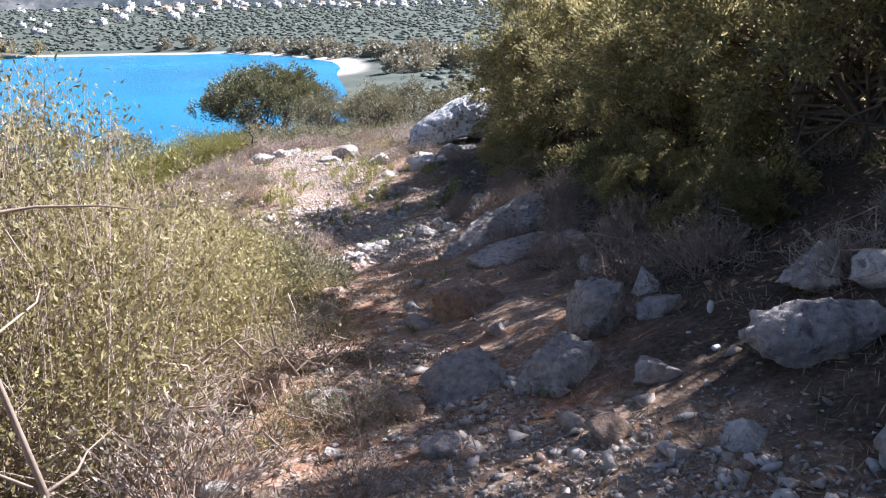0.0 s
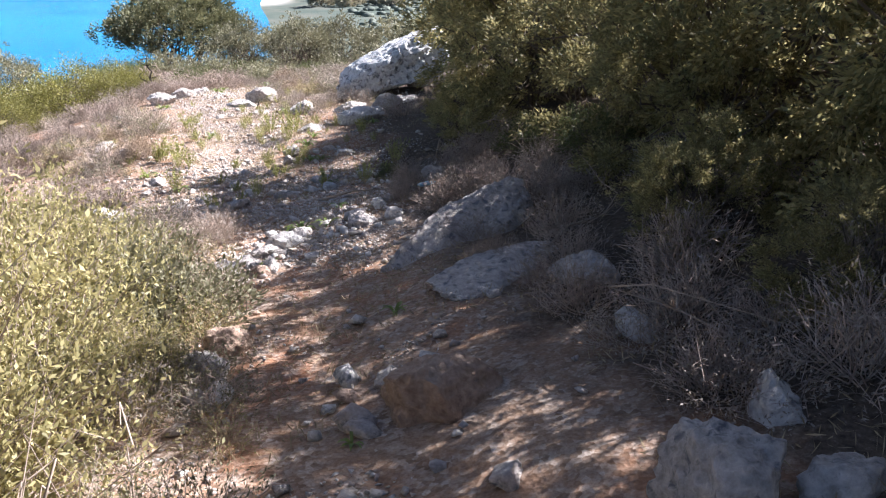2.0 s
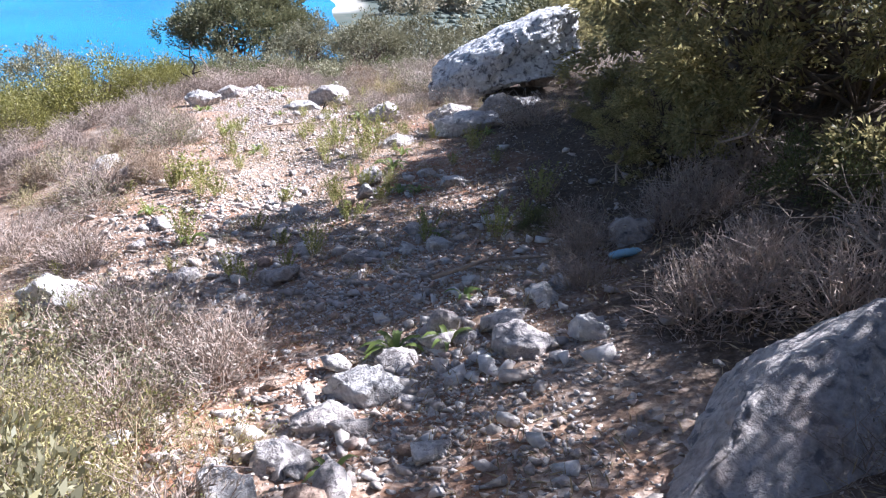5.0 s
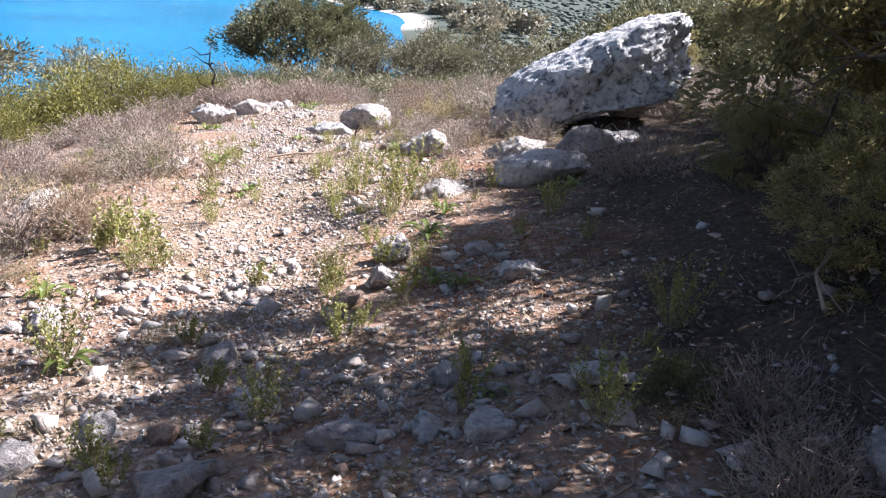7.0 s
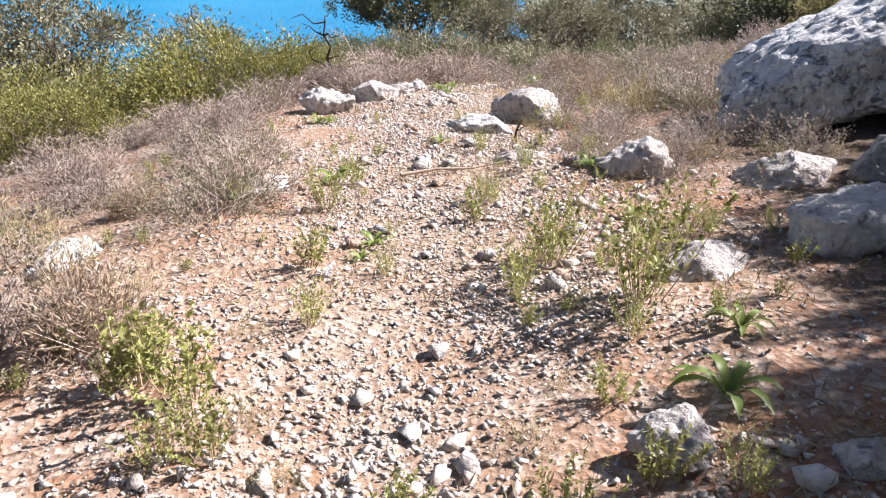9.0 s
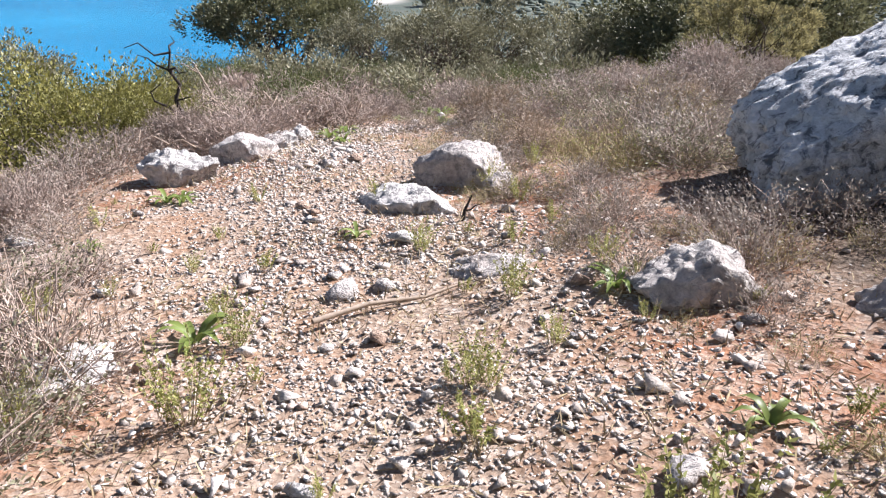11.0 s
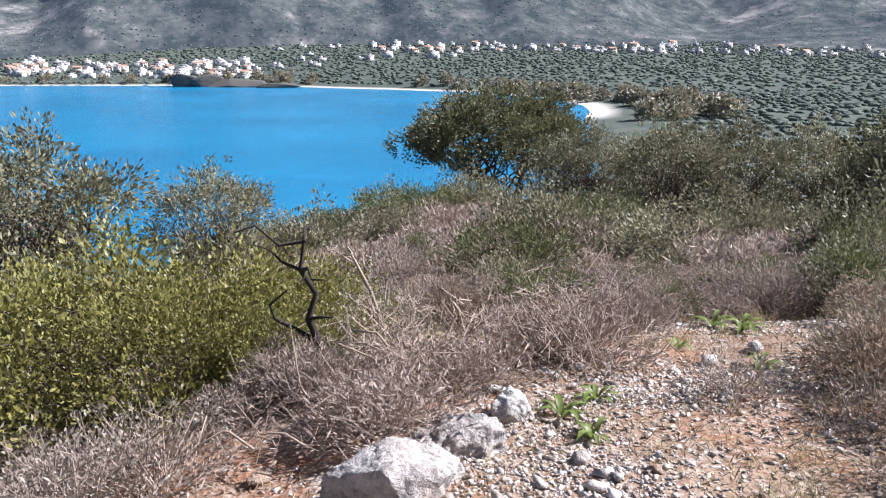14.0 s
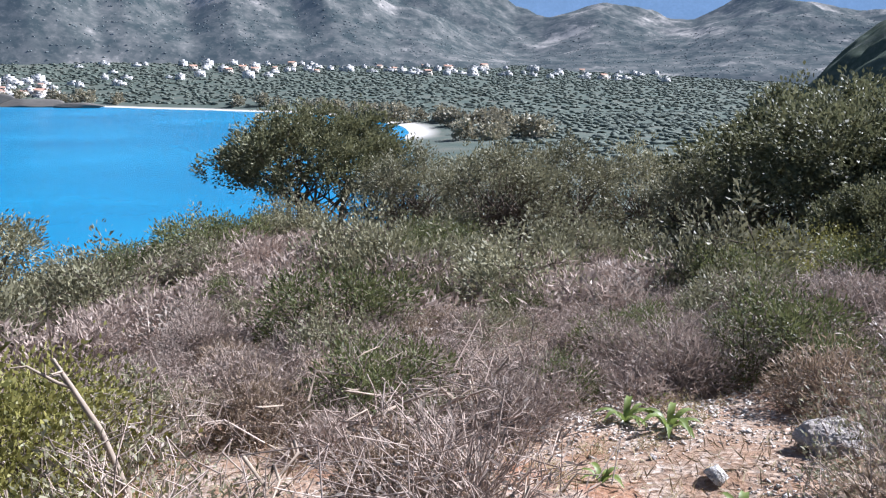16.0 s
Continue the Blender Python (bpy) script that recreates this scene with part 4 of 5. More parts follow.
squills = [make_squill(200, 9), make_squill(201, 7, 0.2)]
put(squills[0], -1.71, -2.38, 0.0, 0, 0.75)
put(squills[1], -0.65, 1.8, 0.0, 0, 0.75)
for k, (x, y, s) in enumerate(((-1.39, -12.44, 0.6), (-1.05, -9.46, 1.0), (-0.3, -5.46, 1.15), (-2.23, -6.78, 1.1), (-0.445, -6.27, 0.9), (-0.04, -3.65, 0.9), (0.0, -2.57, 0.9), (-0.88, -1.24, 0.8), (0.93, 3.68, 1.2), (0.62, 2.6, 1.0), (0.8, 3.9, 1.1), (-1.8, -10.4, 0.8), (-1.29, -9.36, 1.1), (-0.78, -8.95, 0.8), (-2.55, -5.75, 0.9), (-0.32, -6.4, 0.9), (-1.43, -3.68, 0.7), (-1.95, 0.05, 1.0), (-1.85, -0.02, 0.8), (0.72, -4.8, 0.8), (0.95, -4.75, 0.8), (-0.55, 1.55, 0.9), (-0.45, 2.0, 0.8), (1.2, 4.3, 0.8), (-2.4, -12.2, 0.7), (-1.5, -3.9, 0.6), (-0.1, -5.1, 0.8), (-0.5, -7.6, 0.7), (-2.3, -0.9, 0.6), (0.3, 3.1, 0.8), (-1.9, -15.9, 0.7), (-2.1, -13.9, 0.5))):
    copy_at(squills[k % 2], x, y, k * 1.3, s * 0.72, 0.0)


def make_weed(seed, h=0.32, stems=14):
    rg = np.random.default_rng(seed)
    ob = stand("spurge_weed", "upright yellow-green spurge weed with small leaves", "plant", "weeds in the gravel")
    top = np.concatenate([rg.normal(size=(stems, 2)) * h * 0.28, rg.uniform(0.55, 1.05, (stems, 1)) * h], 1)
    foot = top * np.array([0.25, 0.25, 0]) - np.array([0, 0, 0.01])
    part("branchwork", bent_twigs(rg, foot, top, 0.003, 0.08, 2), TWIG_STRAW, ob)
    m = stems * 42
    k = rg.integers(0, stems, m)
    at = foot[k] + (top[k] - foot[k]) * rg.uniform(0.25, 1.0, (m, 1))
    way = rg.normal(size=(m, 3)) + np.array([0, 0, 0.7])
    part("foliage", leaf_set(rg, at, way, 0.026, 0.011), LEAF_WEED, ob)
    return ob


weeds = [make_weed(210), make_weed(211, 0.24, 9), make_weed(212, 0.4, 20)]
for w, (x, y) in zip(weeds, ((-0.99, -6.2), (-0.87, -3.38), (-1.72, -3.0))):
    put(w, x, y, 0.0, 0, 0.72)
rg = np.random.default_rng(31)
spots = [(-2.07, -5.2), (-1.75, -3.97), (-0.59, -4.15), (-1.95, -5.5), (-2.3, -5.0), (-0.35, -4.7), (-0.15, -1.75), (-0.3, -1.4), (0.15, -1.5), (0.55, -4.0)]
while len(spots) < 120:
    x, y = rg.uniform(-3.2, 0.6), rg.uniform(-8.0, 0.3)
    if abs(x - path_x(y)) < 0.3 and y > -3:
        continue
    spots.append((x, y))
for k, (x, y) in enumerate(spots):
    copy_at(weeds[k % 3], x, y, k * 2.1, rg.uniform(0.35, 0.85) * (1.7 if k < 6 else 0.62 if y > -4.2 else 1.0), 0.0)

# ---- dead wood ----


def dead_branch(name, label, points, radius, material, forks=4, seed=0, reach=0.3):
    """A crooked dead limb with side forks, given as steps from its foot."""
    rg = np.random.default_rng(seed)
    pts = np.array(points, float)
    ob = stand(name, label, "branch")
    part("stem", tube(pts, np.linspace(radius, radius * 0.35, len(pts)), 6), material, ob, smooth_shade=True)
    for k in range(forks):
        i = rg.integers(1, len(pts))
        end = pts[i] + rg.normal(size=3) * reach * np.array([1, 1, 0.5]) + np.array([0, 0, reach * 0.5])
        part("fork", tube(wander(rg, pts[i], end, 3, reach * 0.12), np.linspace(radius * 0.45, radius * 0.12, 4), 5), material, ob, smooth_shade=True)
    return ob


snag = put(dead_branch("dead_bush_stem", "dark crooked dead stem rising from dry scrub", [(0.06, 0, -0.05), (0.04, 0, 0.25), (-0.03, 0.03, 0.42), (0.02, 0.03, 0.57), (-0.07, 0.06, 0.7), (-0.045, 0.08, 0.86)], 0.028, BARK_DARK, 9, 3, 0.16), -1.95, 2.6, 0.05, 0, 1.0)
part("fork", tube([(0.03, 0, 0.28), (-0.1, 0.02, 0.36), (-0.22, 0.03, 0.42), (-0.25, 0.04, 0.5), (-0.15, 0.06, 0.58)], np.linspace(0.016, 0.005, 5), 6), BARK_DARK, snag, smooth_shade=True)
put(dead_branch("dead_bush_stem", "bleached broken dead branch above dry scrub", [(0.1, 0, 0), (0.12, 0.05, 0.35), (0.0, 0.1, 0.7), (-0.12, 0.1, 0.95), (-0.2, 0.12, 1.1)], 0.026, DEADWOOD, 6, 5, 0.2), -1.68, 3.2, 0.05, 0, 0.72)
put(dead_branch("dead_bush_stem", "bare reddish-grey dead branches above broom", [(0, 0, 0), (0.03, 0.02, 0.5), (-0.06, 0.05, 1.0), (0.02, 0.08, 1.4), (0.1, 0.1, 1.75)], 0.014, DEADWOOD, 14, 33, 0.35), -4.15, -16.7, 0.05, 0, 1.05)
put(dead_branch("fallen_log", "short dark fallen log in dry scrub", [(-0.5, 0, 0.35), (-0.2, 0.05, 0.42), (0.15, 0.05, 0.5), (0.5, 0.1, 0.62)], 0.06, BARK_DARK, 2, 6, 0.3), -1.1, 5.5, 0.22, 0, 0.7)
put(dead_branch("fallen_branch", "thin bleached branch lying on gravel", [(-0.35, -0.1, 0.02), (-0.1, 0, 0.03), (0.15, 0.02, 0.03), (0.4, 0.12, 0.05)], 0.013, DEADWOOD, 3, 7, 0.15), -0.9, -2.3, 0.0)
put(dead_branch("fallen_branch", "thin bleached branch lying under the juniper", [(-0.5, -0.1, 0.03), (-0.1, 0.05, 0.05), (0.3, 0.02, 0.05), (0.7, 0.12, 0.1)], 0.014, DEADWOOD, 4, 8, 0.25), -0.4, -8.6, 0.0)
for x, y, t, k in ((1.2, -8.4, 0.3, 9), (1.5, -8.9, 2.8, 10), (0.9, -9.9, 1.2, 11), (0.1, -12.3, 0.4, 12), (-0.5, -14.2, 2.2, 13), (1.1, -7.4, 0.9, 14), (-0.1, -16.0, 0.5, 17)):
    put(dead_branch("fallen_branch", "bleached twiggy dead branch on the ground", [(-0.5, 0, 0.05), (-0.2, 0.06, 0.12), (0.15, -0.03, 0.16), (0.5, 0.08, 0.24)], 0.011, DEADWOOD, 7, k, 0.3), x, y, 0.0, t, 0.9)
put(dead_branch("dead_stump", "small charred stump in gravel", [(0, 0, 0), (0.01, 0, 0.08), (0.05, 0.0, 0.17)], 0.014, BARK_DARK, 1, 21, 0.05), -0.25, -1.15, 0.02)
# thatch of bare branches in the scrub
for k, (x, y, s) in enumerate(((-0.55, 3.3, 1.0), (-0.2, 3.9, 0.9), (0.1, 4.6, 1.0), (-1.5, 2.3, 0.8), (-1.0, 2.7, 0.9), (-1.9, 2.9, 0.8), (-0.3, 2.6, 0.7), (-1.7, 1.7, 0.7), (0.4, 5.2, 0.9), (-1.2, 4.4, 0.9), (-3.75, -15.1, 1.0), (-3.5, -14.6, 1.0), (-3.95, -15.6, 1.0), (-3.85, -14.7, 1.0))):
    rg = np.random.default_rng(300 + k)
    ob = stand("brush_pile", "tangled heap of bleached dead brushwood", "branches", "brushwood heaps in the scrub")
    for j in range(6):
        p = rg.normal(size=3) * np.array([0.28, 0.24, 0.08]) + np.array([0, 0, 0.26])
        q = p + unit(rg.normal(size=3) * np.array([1, 1, 0.45])) * rg.uniform(0.3, 0.7)
        part("branch", tube(wander(rg, np.maximum(p, [-9, -9, 0.03]), q, 5, 0.06), np.linspace(0.009, 0.003, 6), 5), DEADWOOD, ob)
    a = rg.normal(size=(60, 3)) * np.array([0.34, 0.3, 0.1]) + np.array([0, 0, 0.22])
    b = a + rg.normal(size=(60, 3)) * np.array([0.17, 0.17, 0.12])
    part("branchwork", bent_twigs(rg, np.maximum(a, [-9, -9, 0.02]), b, 0.004, 0.6, 4), TWIG_GREY, ob)
    put(ob, x, y, 0.0, 0, s)

# ---- litter ----


def plain_material(name, c, rough=0.5):
    m, nt, b = base(name, rough, 0.4)
    nt.links.new(ramp_node(nt, noise_node(nt, 18, 3), [(0.3, tuple(v * 0.75 for v in c)), (0.7, c)]), b.inputs["Base Color"])
    return m


def crumpled(name, label, w, d, h, material, seed):
    """A crushed, rounded hollow wrapper."""
    rg = np.random.default_rng(seed)
    n, m = 14, 10
    u, v = np.meshgrid(np.linspace(-1, 1, n), np.linspace(0, 2 * math.pi, m, endpoint=False))
    r = (1 - np.abs(u) ** 6 * 0.75) * (0.8 + 0.4 * fbm(np.stack([u * 3, np.cos(v) * 2, np.sin(v) * 2], -1), 3, seed))
    p = np.stack([u * w / 2, r * np.cos(v) * d / 2, r * np.sin(v) * h / 2 + h / 2], -1).reshape(-1, 3)
    f = [(j * n + i, j * n + i + 1, (j + 1) % m * n + i + 1, (j + 1) % m * n + i) for j in range(m) for i in range(n - 1)]
    return tagged(new(name, mesh_of(name, p, np.array(f), material, True)), label, "litter")


put(crumpled("plastic_bottle", "crushed pale blue plastic bottle on the ground", 0.24, 0.06, 0.05, plain_material("pale blue plastic", (0.35, 0.6, 0.75)), 1), 0.2, -8.98, 0.0, 0.15)
put(crumpled("paper_scrap", "crumpled white paper scrap between rocks", 0.05, 0.035, 0.07, plain_material("white paper", (0.8, 0.82, 0.85)), 2), -0.9, -15.8, -0.02, 0.8)
put(crumpled("paper_scrap", "small white paper scrap on the ground", 0.05, 0.03, 0.03, plain_material("white paper scrap", (0.8, 0.82, 0.85)), 3), -1.15, -16.2, 0.0, 0.3)

# ---- shore, village and plain ----


def house_material(name, c):
    m, nt, b = base(name, 0.85, 0.2)
    nt.links.new(ramp_node(nt, noise_node(nt, 0.4, 4), [(0.3, tuple(v * 0.85 for v in c)), (0.7, c)]), b.inputs["Base Color"])
    return m


WHITE_WALL = house_material("whitewashed render", (0.74, 0.72, 0.7))
CREAM_WALL = house_material("cream render", (0.72, 0.64, 0.54))
TILE_ROOF = house_material("clay roof tiles", (0.5, 0.3, 0.22))
DARK_GLASS = house_material("dark window glass", (0.06, 0.08, 0.1))


def box(x0, x1, y0, y1, z0, z1):
    v = np.array([(x, y, z) for z in (z0, z1) for x, y in ((x0, y0), (x1, y0), (x1, y1), (x0, y1))], float)
    return v, np.array([(0, 3, 2, 1), (4, 5, 6, 7), (0, 1, 5, 4), (1, 2, 6, 5), (2, 3, 7, 6), (3, 0, 4, 7)])


def make_house(w, d, h, wall, label, pitched=False):
    ob = stand("house", label, "house", "houses of the village across the bay")
    part("wall", joined([box(-w / 2, w / 2, -d / 2, d / 2, -4, h), box(w * 0.1, w / 2, -d / 2 - 1.6, -d / 2 + 0.01, -4, h * 0.52)]), wall, ob)
    if pitched:
        v = np.array([(-w / 2 - 0.4, -d / 2 - 0.4, h), (w / 2 + 0.4, -d / 2 - 0.4, h), (w / 2 + 0.4, d / 2 + 0.4, h), (-w / 2 - 0.4, d / 2 + 0.4, h), (-w / 2, 0, h + 1.8), (w / 2, 0, h + 1.8)])
        part("roof", joined([(v, np.array([(0, 1, 5, 4), (2, 3, 4, 5)])), (v, np.array([(0, 4, 3, 3), (1, 2, 5, 5)]))][:1]), TILE_ROOF, ob)
    else:
        part("roof", joined([box(-w / 2 - 0.2, w / 2 + 0.2, -d / 2 - 0.2, d / 2 + 0.2, h, h + 0.45), box(-w * 0.2, w * 0.15, -d * 0.2, d * 0.3, h + 0.45, h + 2.4)]), wall, ob)
    for fl in range(int(h // 3)):
        for i in range(3):
            x = -w / 2 + w * (i + 0.5) / 3
            part("window", box(x - 0.6, x + 0.6, -d / 2 - 0.04 - 1.6 * (fl == 0 and x > w * 0.1), -d / 2 + 0.02, fl * 3 + 0.9, fl * 3 + 2.3), DARK_GLASS, ob)
    return ob


models = [make_house(10, 8, 6.0, WHITE_WALL, "white two-storey flat-roofed house"), make_house(14, 9, 3.4, WHITE_WALL, "long low white flat-roofed house"), make_house(10, 8, 6.2, CREAM_WALL, "cream house with a clay tile roof", True), make_house(13, 9, 7.4, WHITE_WALL, "white three-storey apartment house")]
rg = np.random.default_rng(55)
towns = ((125, -27.5, -12.5, 872, 975), (30, -12, 2, 930, 1120), (80, 1, 29, 1010, 1170), (14, -34, -27, 880, 930))
placed = 0
for count, a0, a1, d0, d1 in towns:
    for i in range(count):
        a, d = radians(rg.uniform(a0, a1)), rg.uniform(d0, d1)
        if a < -0.2:
            d = (d - 6) / math.cos(a)
        x, y = d * math.sin(a), d * math.cos(a)
        k = int(rg.choice([0, 0, 1, 1, 2, 3]))
        if placed < 4:
            k = placed
            put(models[k], x, y, 0, rg.uniform(-0.5, 0.5), 1.0, float(land(x, y)))
        else:
            c = copy_at(models[k], x, y, rg.uniform(-0.6, 0.6), rg.uniform(0.55, 0.95), 0.0)
        placed += 1

tam = make_tree(140, 6, 4.2, 5, 0.8, 450, 1.4, 1.0, leaf_material("tamarisk foliage", (0.22, 0.2, 0.14), (0.44, 0.4, 0.29), 0.2), "tamarisk_tree", "brown-green tamarisk tree behind the beach", "tamarisks along the shore", 2, 12, -0.6, 0.22, BARK, 0.2)
first = True
for i in range(74):
    if i < 44:
        y = rg.uniform(520, 815)
        x = float(shore_x(y)) + rg.uniform(10, 40)
        if y > 700:
            x = rg.uniform(-330, 10)
            y = float(np.interp(x, [-2500, -200, -110, -42, 10], [845, 815, 760, 715, 690])) + rg.uniform(16, 40)
    else:
        y = rg.uniform(350, 520)
        x = float(shore_x(y)) + rg.uniform(34, 75)
    if first:
        put(tam, x, y, 0.1, 0, 1.0, float(land(x, y)))
        first = False
    else:
        copy_at(tam, x, y, rg.uniform(0, 6), rg.uniform(0.8, 1.5), 0.1)
for i in range(16):
    x = rg.uniform(-470, -120)
    copy_at(tam, x, float(np.interp(x, [-2500, -200, -110], [845, 815, 760])) + rg.uniform(14, 40), rg.uniform(0, 6), rg.uniform(0.7, 1.3), 0.1)

# low dark rocks running out into the bay
for x, y, w, d, h, k in ((-248, 790, 34, 16, 13, 401), (-222, 789, 40, 16, 10, 402), (-186, 780, 60, 16, 8, 403), (-150, 762, 50, 16, 5, 404)):
    rock(x, y, w, d, h, k, rock_material("dark sea rock", (0.06, 0.06, 0.06), (0.12, 0.11, 0.1), (0.25, 0.23, 0.2), red=0, pits=0.3) if k == 401 else bpy.data.materials["dark sea rock"], "low dark rocky islet off the beach", 0.4, name="islet", z=SEA_Z, detail=4)

def many(v, f, at, size, rng, jitter):
    """Copies of one small form, each of its own size, turn and roughness, as one mesh."""
    n, k = len(at), len(v)
    a = rng.uniform(0, 6.28, n)
    p = np.broadcast_to(v, (n, k, 3)) * (1 + rng.normal(size=(n, k, 1)) * jitter) * size[:, None, :]
    c, s = np.cos(a)[:, None], np.sin(a)[:, None]
    p = np.stack([p[..., 0] * c - p[..., 1] * s, p[..., 0] * s + p[..., 1] * c, p[..., 2]], -1) + at[:, None, :]
    return p.reshape(-1, 3), (np.arange(n)[:, None, None] * k + f[None]).reshape(-1, 3)


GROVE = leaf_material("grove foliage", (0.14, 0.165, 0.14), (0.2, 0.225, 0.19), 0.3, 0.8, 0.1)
v1, f1 = ico(1)
a, d = np.radians(rg.uniform(-30, 52, 24000)), np.sqrt(rg.uniform(300**2, 1420**2, 24000))
gx, gy = d * np.sin(a), d * np.cos(a)
keep = (gx - shore_x(gy) > 45) & (gy > 240)
gx, gy = gx[keep], gy[keep]
at = np.stack([gx, gy, land(gx, gy) + 0.5], -1)
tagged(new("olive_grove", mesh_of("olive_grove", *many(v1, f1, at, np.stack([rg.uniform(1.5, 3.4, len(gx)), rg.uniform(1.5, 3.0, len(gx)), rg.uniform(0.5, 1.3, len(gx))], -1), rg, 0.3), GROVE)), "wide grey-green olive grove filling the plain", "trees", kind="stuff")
# scrub on the slopes between the hill and the plain
a, d = np.radians(rg.uniform(-40, 55, 2600)), np.sqrt(rg.uniform(62**2, 300**2, 2600))
gx, gy = d * np.sin(a), d * np.cos(a)
keep = (gx - shore_x(gy) > 12) & (gy > 30)
gx, gy = gx[keep], gy[keep]
at = np.stack([gx, gy, land(gx, gy) + 0.4], -1)
tagged(new("hill_scrub", mesh_of("hill_scrub", *many(v1, f1, at, np.stack([rg.uniform(0.8, 2.0, len(gx))] * 2 + [rg.uniform(0.7, 1.6, len(gx))], -1), rg, 0.25), GROVE)), "dark green scrub covering the lower hillside", "scrub", kind="stuff")

# bushes on the mountainside, with haze put into their bluish grey colours
co = np.empty(len(near_range.data.vertices) * 3, np.float32)
near_range.data.vertices.foreach_get("co", co)
co = co.reshape(-1, 3)[: 620 * 62]
co = co[np.abs(np.degrees(np.arctan2(co[:, 0], co[:, 1]))) < 42]
i, u = rg.integers(0, len(co) - 1, 6500), rg.random((6500, 1))
i = i[np.linalg.norm(co[i + 1] - co[i], axis=1) < 30]
at = co[i] * (1 - u[: len(i)]) + co[i + 1] * u[: len(i)] - np.array([0, 0, 0.3])
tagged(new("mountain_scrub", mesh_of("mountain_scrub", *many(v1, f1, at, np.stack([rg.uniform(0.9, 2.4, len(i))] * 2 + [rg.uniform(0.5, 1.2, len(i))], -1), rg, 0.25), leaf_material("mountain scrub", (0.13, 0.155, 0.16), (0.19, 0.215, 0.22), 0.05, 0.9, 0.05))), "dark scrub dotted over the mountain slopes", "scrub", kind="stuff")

# ---- stones and gravel ----
stone_forms = []
for k in range(8):
    v, f = chip(520 + k, 15)
    stone_forms.append(mesh_of("stone", v * (0.6, 0.5, 0.34), f, (ROCK, ROCK_PALE, ROCK_RED, ROCK)[k % 4]))
rg = np.random.default_rng(61)
n = 0
while n < 290:
    y = rg.uniform(-17.5, 3.6)
    x = float(path_x(y)) + rg.normal() * 0.9
    if -12.5 < y < -9.5 and x > -1.4:
        continue
    s = (0.05 + 0.2 * rg.random() ** 3.2) * (0.6 if y > -5.5 else 1.0)
    ob = new("stone", stone_forms[n % 8])
    ob.location = (x, y, float(ground(x, y)) + s * 0.16)
    ob.rotation_euler = (rg.uniform(-0.3, 0.3), rg.uniform(-0.3, 0.3), rg.uniform(0, 6.28))
    ob.scale = (s * rg.uniform(0.8, 1.4), s, s * rg.uniform(0.7, 1.1))
    tagged(ob, "loose reddish limestone stone on the ground" if n % 4 == 2 else "loose pale limestone stone on the ground", "stone", "loose stones on the path")
    n += 1

OCT_V = np.array([(1, 0, 0), (-1, 0, 0), (0, 1, 0), (0, -1, 0), (0, 0, 1), (0, 0, -1)], float)
OCT_F = np.array([(0, 2, 4), (2, 1, 4), (1, 3, 4), (3, 0, 4), (2, 0, 5), (1, 2, 5), (3, 1, 5), (0, 3, 5)])


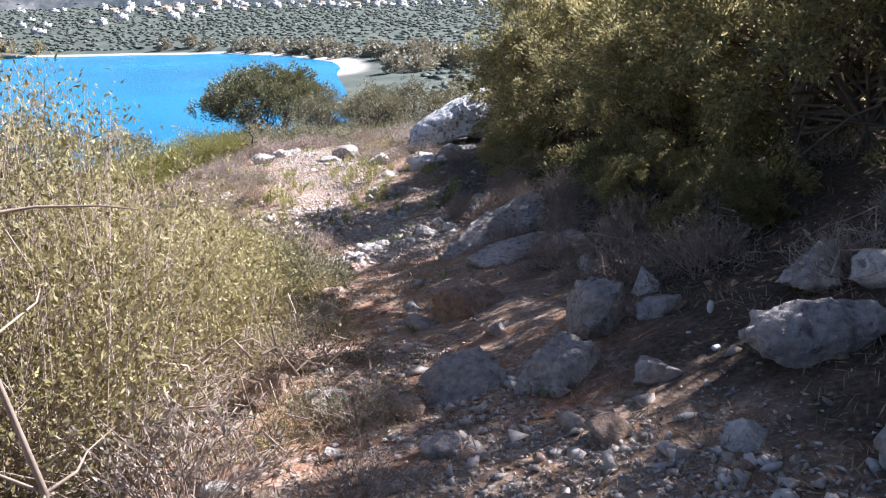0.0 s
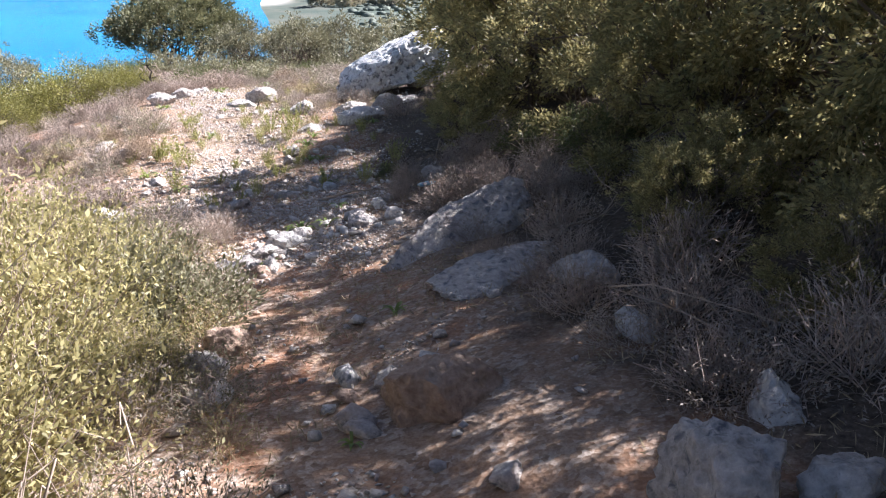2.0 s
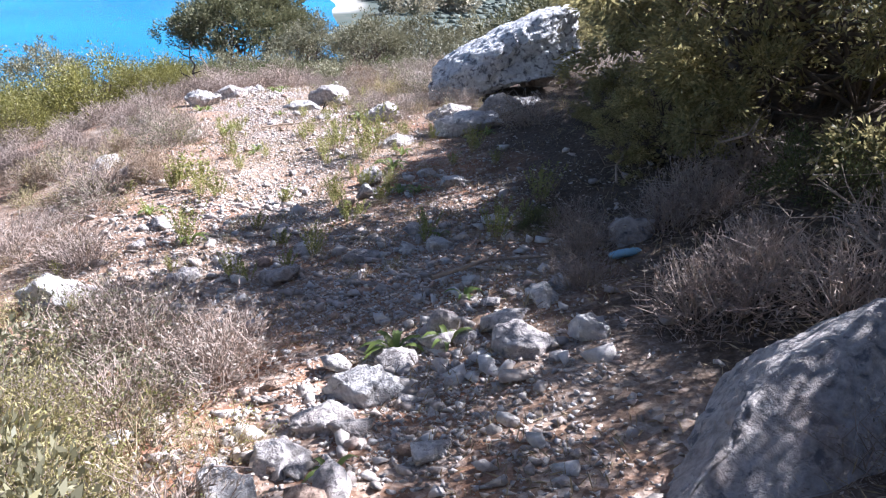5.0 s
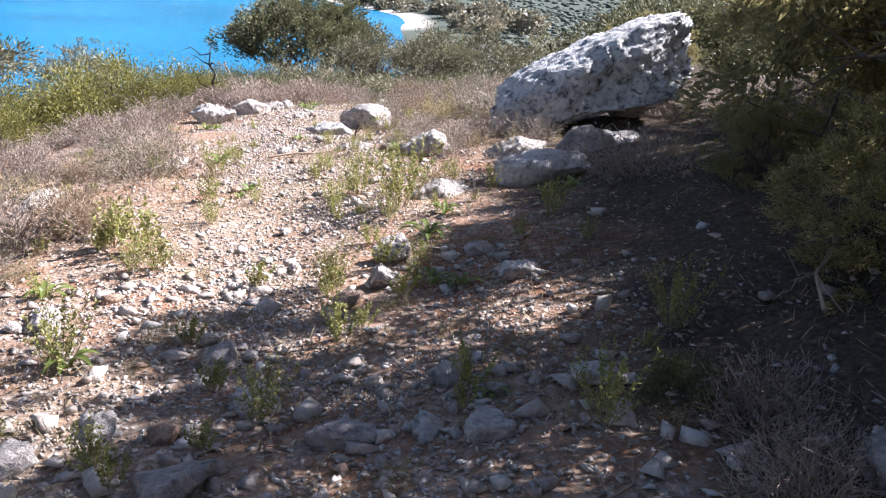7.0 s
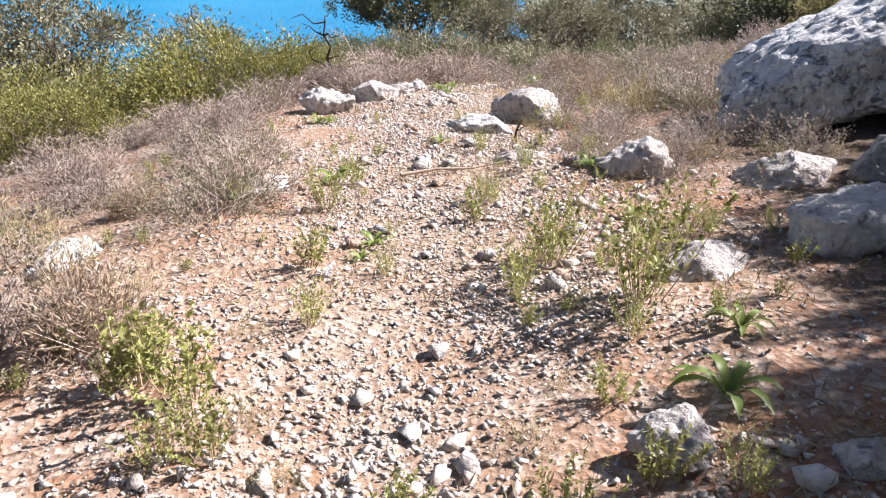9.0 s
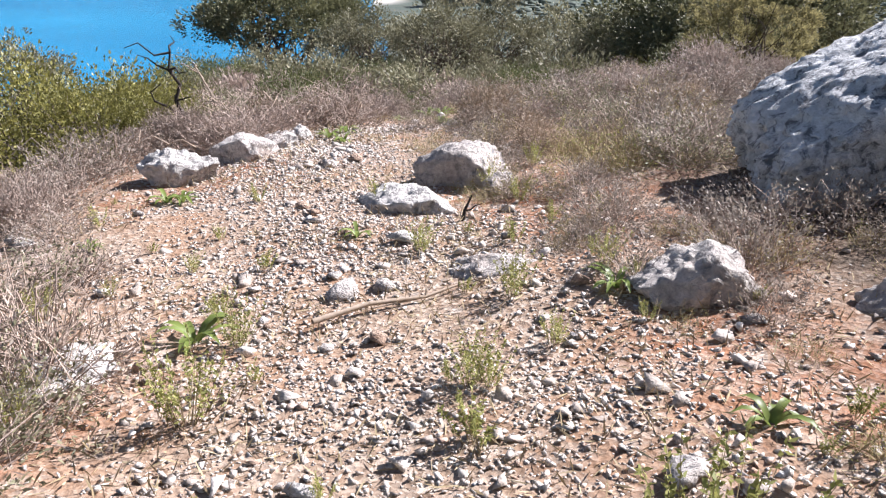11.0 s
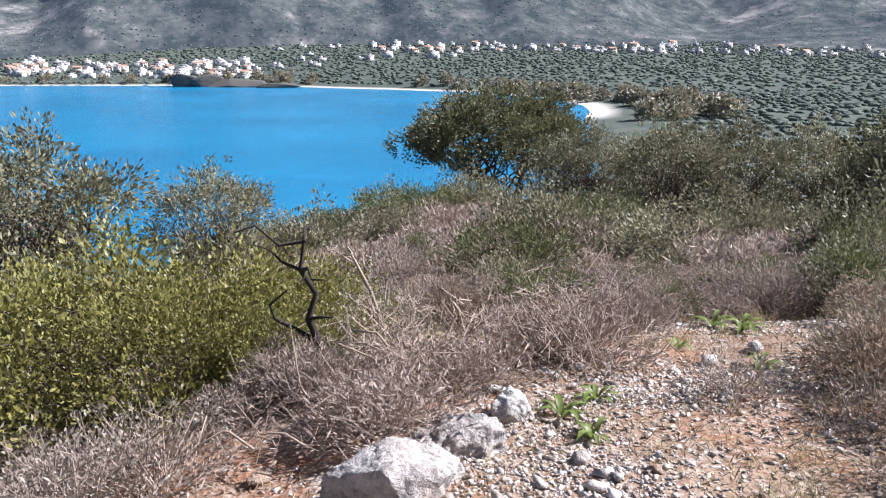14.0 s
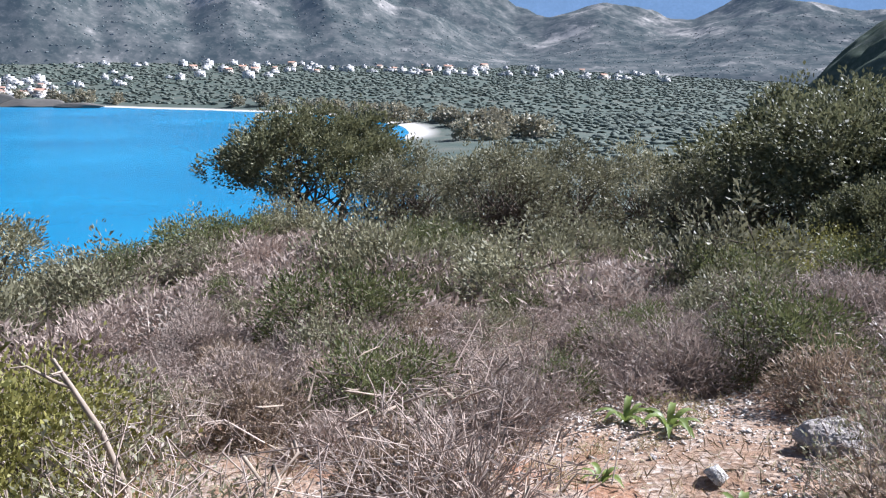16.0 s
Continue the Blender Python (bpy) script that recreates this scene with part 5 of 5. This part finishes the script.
def gravel(name, count, spread, lo, hi, seed, form, label, y0=-18.5, y1=4.4, skew=1.7, thin=0.0):
    rg = np.random.default_rng(seed)
    y = rg.uniform(y0, y1, count)
    half = np.interp(y, GRAVEL_Y, np.array(GRAVEL_L) + np.array(GRAVEL_R)) / 2
    mid = path_x(y) + (np.interp(y, GRAVEL_Y, GRAVEL_R) - np.interp(y, GRAVEL_Y, GRAVEL_L)) / 2
    x = mid + rg.normal(size=count) * np.maximum(half, 0.7) * spread
    patch = fbm(xyz(x * 1.3, y * 1.3), 3, 77)
    bare = 0.3 * np.interp(y, [-17.2, -16.2, -11.4, -10.4], [0, 1, 1, 0]) + thin * smooth(-6.5, -5.0, y) + 0.16 * smooth(1.2, 2.6, y)
    keep = patch + rg.uniform(-0.25, 0.25, count) > 0.38 + bare
    x, y = x[keep], y[keep]
    r = lo + (hi - lo) * rg.random(len(x)) ** skew
    at = np.stack([x, y, ground(x, y) + r * 0.2], -1)
    size = r[:, None] * rg.uniform(0.6, 1.35, (len(x), 3)) * np.array([1, 1, 0.55])
    kinds = [many(*form[k], at[k :: len(form)], size[k :: len(form)], rg, 0.12) for k in range(len(form))]
    return tagged(new(name, mesh_of(name, *joined(kinds), PEBBLE)), label, "gravel", kind="stuff")


gravel("gravel", 85000, 0.72, 0.007, 0.027, 62, [chip(540 + k, 6) for k in range(7)], "loose pale limestone gravel over reddish soil")
gravel("coarse_gravel", 6000, 0.85, 0.018, 0.06, 63, [chip(560 + k, 8) for k in range(7)], "coarse limestone rubble along the path", skew=3, thin=0.22)
gravel("fine_gravel", 60000, 0.75, 0.005, 0.015, 67, [chip(570 + k, 6) for k in range(5)], "fine pinkish limestone gravel over reddish soil", -7.5, 4.4)


gravel("rubble", 900, 0.85, 0.02, 0.085, 65, [chip(580 + k, 9) for k in range(7)], "broken limestone rubble covering the path", -10.8, -5.6, 3.4)
gravel("rubble", 500, 0.8, 0.02, 0.075, 66, [chip(590 + k, 9) for k in range(7)], "broken limestone rubble covering the path", -18.0, -10.8, 2.2)


def litter_layer():
    """Dry blades and twig scraps on the ground."""
    rg = np.random.default_rng(64)
    n = 44000
    y = rg.uniform(-18.5, 5, n)
    x = path_x(y) + 0.35 + rg.normal(size=n) * 1.6
    keep = fbm(xyz(x * 1.7, y * 1.7), 3, 78) > 0.47
    x, y = x[keep], y[keep]
    at = np.stack([x, y, ground(x, y) + 0.004], -1)
    way = rg.normal(size=(len(x), 3)) * np.array([1, 1, 0.25]) + np.array([0, 0, 0.2])
    flat = rg.random(len(x)) < 0.35
    way[flat, 2] += 1.6
    return leaf_set(rg, at, way, 0.075, 0.006)


tagged(new("dry_grass", mesh_of("dry_grass", *litter_layer(), TWIG_STRAW)), "scattered dry grass blades and twig scraps", "grass", kind="stuff")
